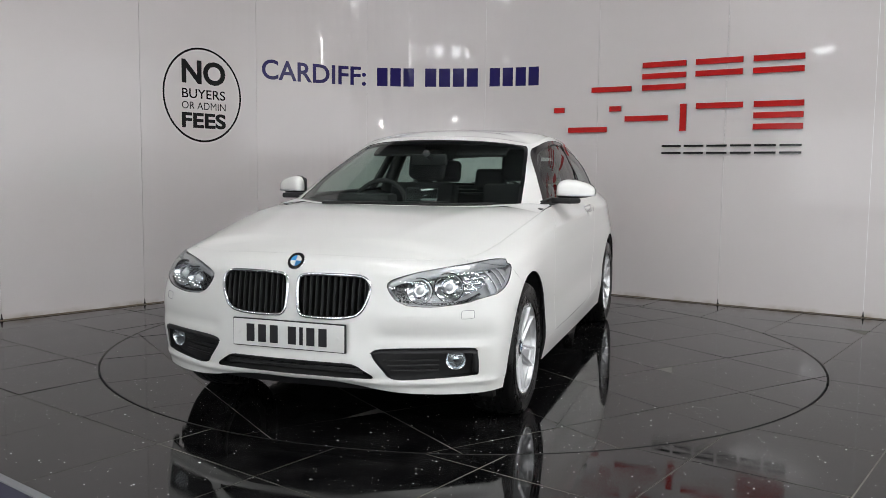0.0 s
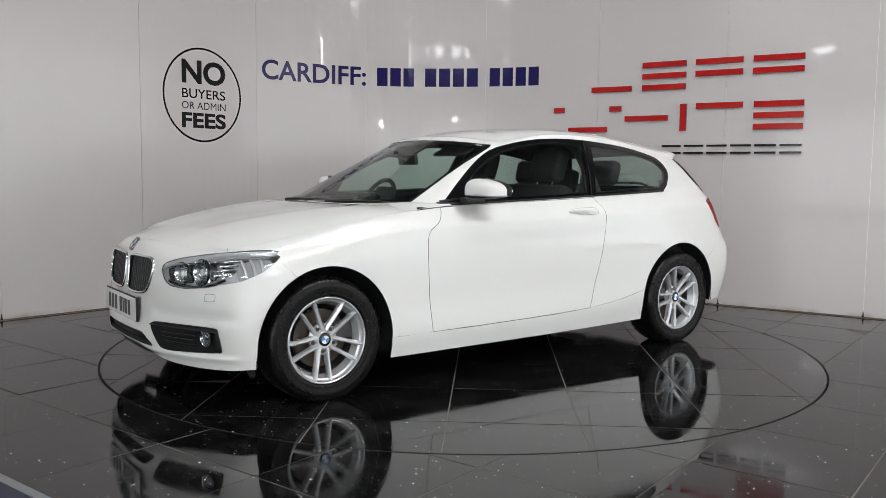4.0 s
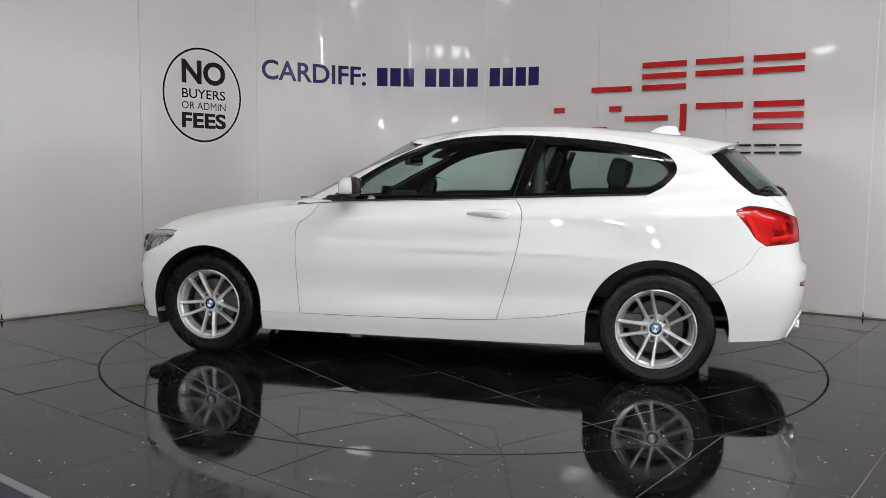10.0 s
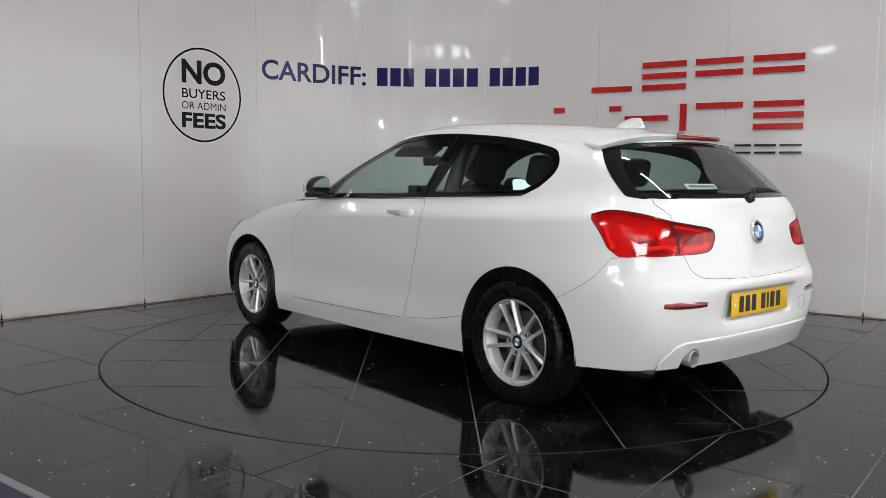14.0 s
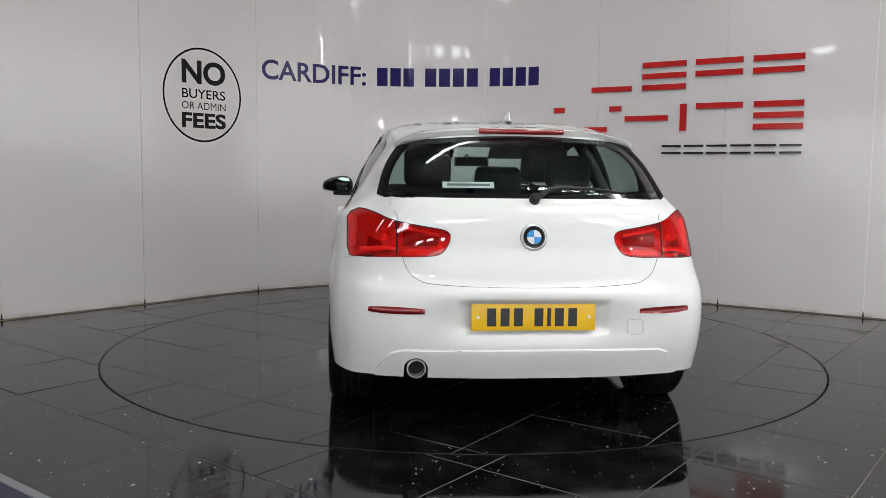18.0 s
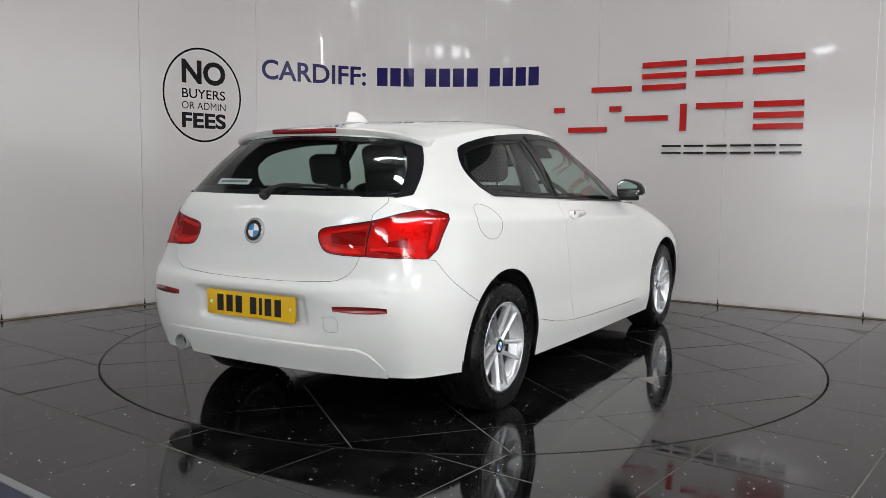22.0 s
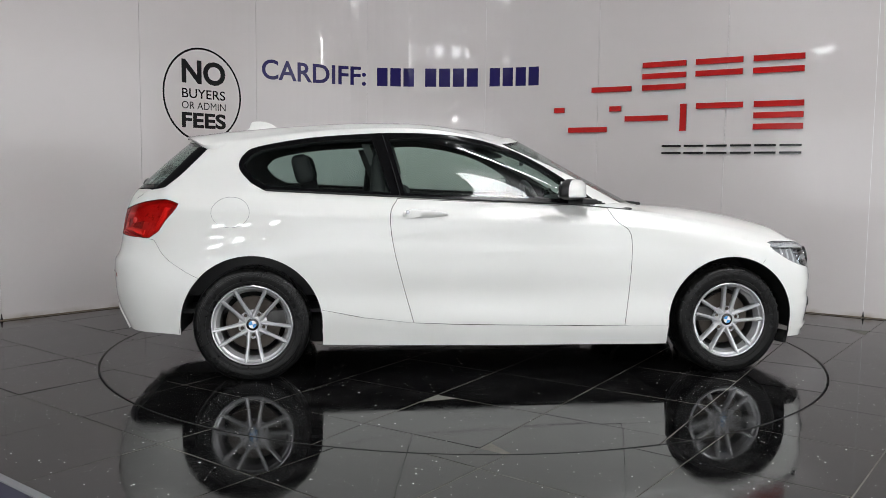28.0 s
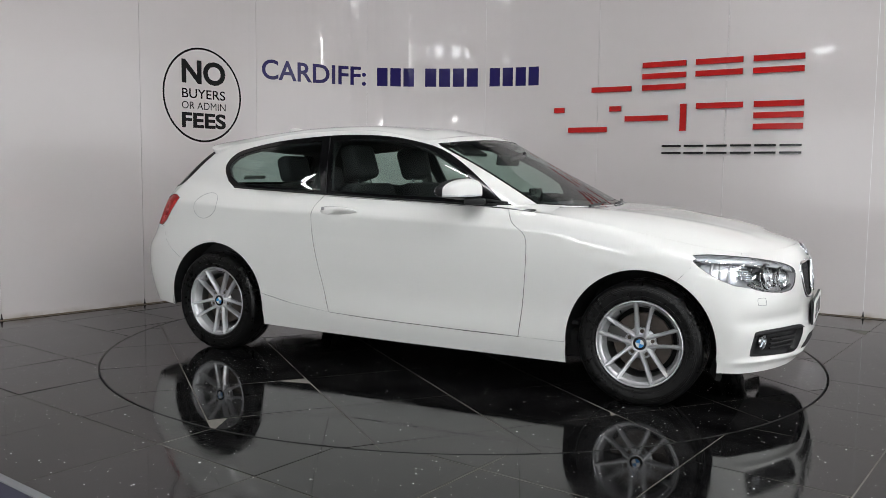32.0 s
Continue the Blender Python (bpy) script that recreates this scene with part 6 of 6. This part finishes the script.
        part("seat_belt", belt, HEADLINER, car, "grey webbing seat belt")
        part("sun_visor", box(.02, .32, .13, (.13, .28 * sd, 1.268), .008, pose(0, 0, 0, 0, -62)), CABIN, car)
    rm = part("rear_view_mirror", box(.03, .24, .066, (.285, -.02, 1.210), .012, pose(0, 0, 0, 0, 8, -8)), CABIN, car, "interior mirror")
    part("stem", tube([(.295, -.01, 1.215), (.395, 0, 1.245)], [.014, .022], 8), CABIN, rm)
    part("mirror_glass", box(.004, .215, .048, (.2675, -.02, 1.209), .0, pose(0, 0, 0, 0, 8, -8)), MIRROR, rm)
    # black ceramic edge of the screens
    for nm, poly, inset in (("screen_edge", screen, .022), ("rear_screen_edge", rear_glass, .028)):
        pts = [q for q in poly if top.at(*q)[1] > -.002]
        for sd in (1, -1):
            vs, fs = [], []
            P = [top.at(*q) - top.normal(*q) * .0035 for q in pts]
            cen = sum(P) / len(P)
            cen[1] = 0
            for k, p in enumerate(P):
                d = (P[min(k + 1, len(P) - 1)] - P[max(k - 1, 0)])
                nrm = top.normal(*pts[k])
                w = np.cross(nrm, d)
                w /= np.linalg.norm(w)
                if w @ (cen - p) < 0:
                    w = -w
                inner = p + w * inset - nrm * .0005
                vs += [p * np.array([1, sd, 1]), inner * np.array([1, sd, 1])]
                if k:
                    fs.append((2 * k - 2, 2 * k, 2 * k + 1, 2 * k - 1))
            part(nm, mesh_of(nm, vs, fs, GLOSS_BLACK), None, car, "black ceramic border of the glass")


def build_blades():
    """Matt black air blades down both sides of the tailgate glass."""
    sides = [q for q in rear_glass if abs(top.at(*q)[1]) > .52 and 1.024 < top.at(*q)[2] < 1.262]
    for sd in (1, -1):
        verts, faces = [], []
        for k, (s, v) in enumerate(sides):
            p0, ds = top.at(s, v), 0.0
            while ds < 2.5 and np.linalg.norm(top.at(s + ds, v) - p0) < .085:
                ds += .02
            for f in np.linspace(0, 1, 6):
                verts.append((top.at(s + ds * f, v) + top.normal(s + ds * f, v) * (.003 if f < 1 else -.003)) * np.array([1, sd, 1]))
            if k:
                a = 6 * (k - 1)
                faces += [(a + c, a + c + 1, a + c + 7, a + c + 6) for c in range(5)]
        bm = bmesh.new()
        bm.from_mesh(mesh_of("air_blade", verts, faces, AERO_BLACK))
        bmesh.ops.recalc_face_normals(bm, faces=bm.faces[:])
        part("air_blade", soft(bm, 60), AERO_BLACK, car, "matt black air blade beside the rear window")


build_front()
build_blades()
build_rear()
build_sides()
build_cabin()


def car_pose(t):
    a = TURN[int(t)]
    p = Matrix.Rotation(radians(a), 3, "Z") @ CAR_OFF
    return pose(p.x, p.y, 0, 0, 0, a)

# ---- signs on the wall ----
VINYL_BLACK = mat("black_vinyl", (0.008, 0.008, 0.009), 0.10, Specular_IOR_Level=0.25)
VINYL_NAVY = mat("navy_vinyl", (0.014, 0.010, 0.085), 0.10, Specular_IOR_Level=0.25)
SIGN_RED = grained("red_acrylic", (0.40, 0.009, 0.009), (0.45, 0.012, 0.011), 4, 0.10, 0.14, Specular_IOR_Level=0.3)
SIGN_EDGE = mat("dark_red_edge", (0.09, 0.006, 0.006), 0.3)
SIGN_BLACK = mat("black_acrylic", (0.006, 0.006, 0.007), 0.10, Specular_IOR_Level=0.3)


def lettering(name, words, l0, l1, z0, z1, material, parent, bold=0.0, out=0.0015):
    """Words of the built-in font laid on the curved wall between l0 and l1 and from z0 up to z1."""
    cu = bpy.data.curves.new(name, "FONT")
    cu.body, cu.offset, cu.size, cu.resolution_u = words, bold, 1.0, 4
    tmp = bpy.data.objects.new(name, cu)
    scene.collection.objects.link(tmp)
    me = bpy.data.meshes.new_from_object(tmp.evaluated_get(bpy.context.evaluated_depsgraph_get()))
    bpy.data.objects.remove(tmp)
    bm = bmesh.new()
    bm.from_mesh(me)
    bpy.data.meshes.remove(me)
    xs, ys = [v.co.x for v in bm.verts], [v.co.y for v in bm.verts]
    x0, x1, y0, y1 = min(xs), max(xs), min(ys), max(ys)
    for k in range(1, 8):
        c = x0 + (x1 - x0) * k / 8
        bmesh.ops.bisect_plane(bm, geom=bm.verts[:] + bm.edges[:] + bm.faces[:], plane_co=(c, 0, 0), plane_no=(1, 0, 0))
    for v in bm.verts:
        v.co = on_wall(l0 + (v.co.x - x0) / (x1 - x0) * (l1 - l0), z0 + (v.co.y - y0) / (y1 - y0) * (z1 - z0), out)
    return part(name, bm, material, parent)


def wall_bar(name, l0, l1, z0, z1, material, parent, out=0.0015, depth=0.0, edge=None):
    """A flat or raised bar on the curved wall."""
    n = max(2, int((l1 - l0) / 0.06) + 1)
    verts, faces = [], []
    for i in range(n + 1):
        ll = l0 + (l1 - l0) * i / n
        for z, o in ((z0, out - depth), (z0, out), (z1, out), (z1, out - depth)):
            verts.append(on_wall(ll, z, o))
    for i in range(n):
        a, b = 4 * i, 4 * i + 4
        faces.append((a + 1, b + 1, b + 2, a + 2))
        if depth:
            faces += [(a, b, b + 1, a + 1), (a + 2, b + 2, b + 3, a + 3)]
    if depth:
        faces += [(0, 1, 2, 3), (4 * n + 3, 4 * n + 2, 4 * n + 1, 4 * n)]
    me = mesh_of(name, verts, faces, material, smooth=False)
    if edge:
        me.materials.append(edge)
        for f in me.polygons:
            f.material_index = 0 if len(f.vertices) == 4 and all(k % 4 in (1, 2) for k in f.vertices) else 1
    return part(name, me, None, parent)


def build_signs():
    s = empty("round_sign", label="round black vinyl sign about buyers fees on the white wall", category="sign")
    n = 72
    verts, faces = [], []
    for k in range(n):
        a = 2 * math.pi * k / n
        for r in (0.392, 0.410):
            verts.append(on_wall(2.866 + r * 0.975 * math.cos(a), 1.786 + r * math.sin(a), 0.0015))
    for k in range(n):
        a, b = 2 * k, 2 * ((k + 1) % n)
        faces.append((a, a + 1, b + 1, b))
    part("ring", mesh_of("ring", verts, faces, VINYL_BLACK, smooth=False), None, s)
    lettering("lettering", "NO", 2.655, 3.105, 1.878, 2.085, VINYL_BLACK, s, 0.035)
    lettering("lettering", "BUYERS", 2.655, 3.100, 1.754, 1.836, VINYL_BLACK, s, 0.012)
    lettering("lettering", "OR ADMIN", 2.652, 3.104, 1.660, 1.724, VINYL_BLACK, s, 0.0)
    lettering("lettering", "FEES", 2.650, 3.106, 1.497, 1.632, VINYL_BLACK, s, 0.035)
    p = empty("telephone_sign", label="navy blue vinyl lettering with a row of number bars", category="sign")
    lettering("lettering", "CARDIFF:", 3.482, 4.552, 1.984, 2.170, VINYL_NAVY, p, 0.018)
    for l0, l1, k in ((4.650, 5.045, 3), (5.130, 5.685, 4), (5.776, 6.300, 4)):
        w = (l1 - l0) / k
        for i in range(k):
            wall_bar("number_bar", l0 + i * w + 0.012, l0 + (i + 1) * w - 0.014, 1.986, 2.166, VINYL_NAVY, p)
    g = empty("dealer_sign", label="raised red and black bar logo on the white wall", category="sign")
    for l0, l1, zs in ((6.822, 7.206, (1.893,)), (7.306, 7.706, (1.893, 1.9935, 2.094)), (7.79, 8.19, (1.9935, 2.094)), (8.274, 8.677, (1.9935, 2.094))):
        for z in zs:
            wall_bar("red_bar", l0, l1, z, z + 0.049, SIGN_RED, g, 0.022, 0.018, SIGN_EDGE)
    for l0, l1, zs, h in ((6.455, 6.56, (1.714,), .049), (6.60, 6.98, (1.525,), .049), (7.0, 7.111, (1.714,), .049), (7.15, 7.555, (1.6195,), .049), (7.664, 7.722, (1.525,), .238),
                          (7.805, 8.203, (1.714,), .049), (8.29, 8.686, (1.525, 1.6195, 1.714), .049)):
        for z in zs:
            wall_bar("red_bar", l0, l1, z, z + h, SIGN_RED, g, 0.022, 0.018, SIGN_EDGE)
    for k in range(6):
        l0 = 7.507 + k * 0.2005
        for z in (1.322, 1.384):
            wall_bar("black_bar", l0, l0 + 0.172, z, z + 0.018, SIGN_BLACK, g, 0.016, 0.013)


build_signs()


# ---- small things of the room ----
def build_threshold():
    """Metal strip and blue-grey floor covering in the near corner."""
    a, b = Vector((-2.75, -1.78)), Vector((-0.6, -3.345))
    d = (b - a).normalized()
    n = Vector((d.y, -d.x))
    if n.y > 0:
        n = -n
    bm = bmesh.new()
    prof = [(0, .0), (.003, .004), (.036, .004), (.040, .0)]
    rows = [[bm.verts.new((q.x + n.x * o, q.y + n.y * o, z)) for o, z in prof] for q in (a, b)]
    for k in range(3):
        bm.faces.new((rows[0][k], rows[0][k + 1], rows[1][k + 1], rows[1][k]))
    bmesh.ops.recalc_face_normals(bm, faces=bm.faces[:])
    me = bpy.data.meshes.new("threshold_strip")
    bm.to_mesh(me)
    bm.free()
    me.materials.append(STEEL)
    tagged(new("threshold_strip", me), label="slim metal edge strip on the floor", category="floor strip")
    vinyl = grained("blue_grey_vinyl", (0.03, 0.03, 0.05), (0.05, 0.05, 0.075), 12, 0.6, 0.75, Specular_IOR_Level=0.2)
    c = [a + n * .041, b + n * .041, b + n * 1.6, a + n * 1.6]
    tagged(new("vinyl_floor", mesh_of("vinyl_floor", [(p.x, p.y, .0025) for p in c], [(0, 1, 2, 3)], vinyl, smooth=False)), label="blue-grey vinyl floor covering beyond the metal strip", category="floor", kind="structure")


build_threshold()


def motions():
    walk(turntable, [(float(t), pose(0, 0, 0, 0, 0, a)) for t, a in enumerate(TURN)])
    walk(car, [(float(t), car_pose(t)) for t in range(33)])


motions()
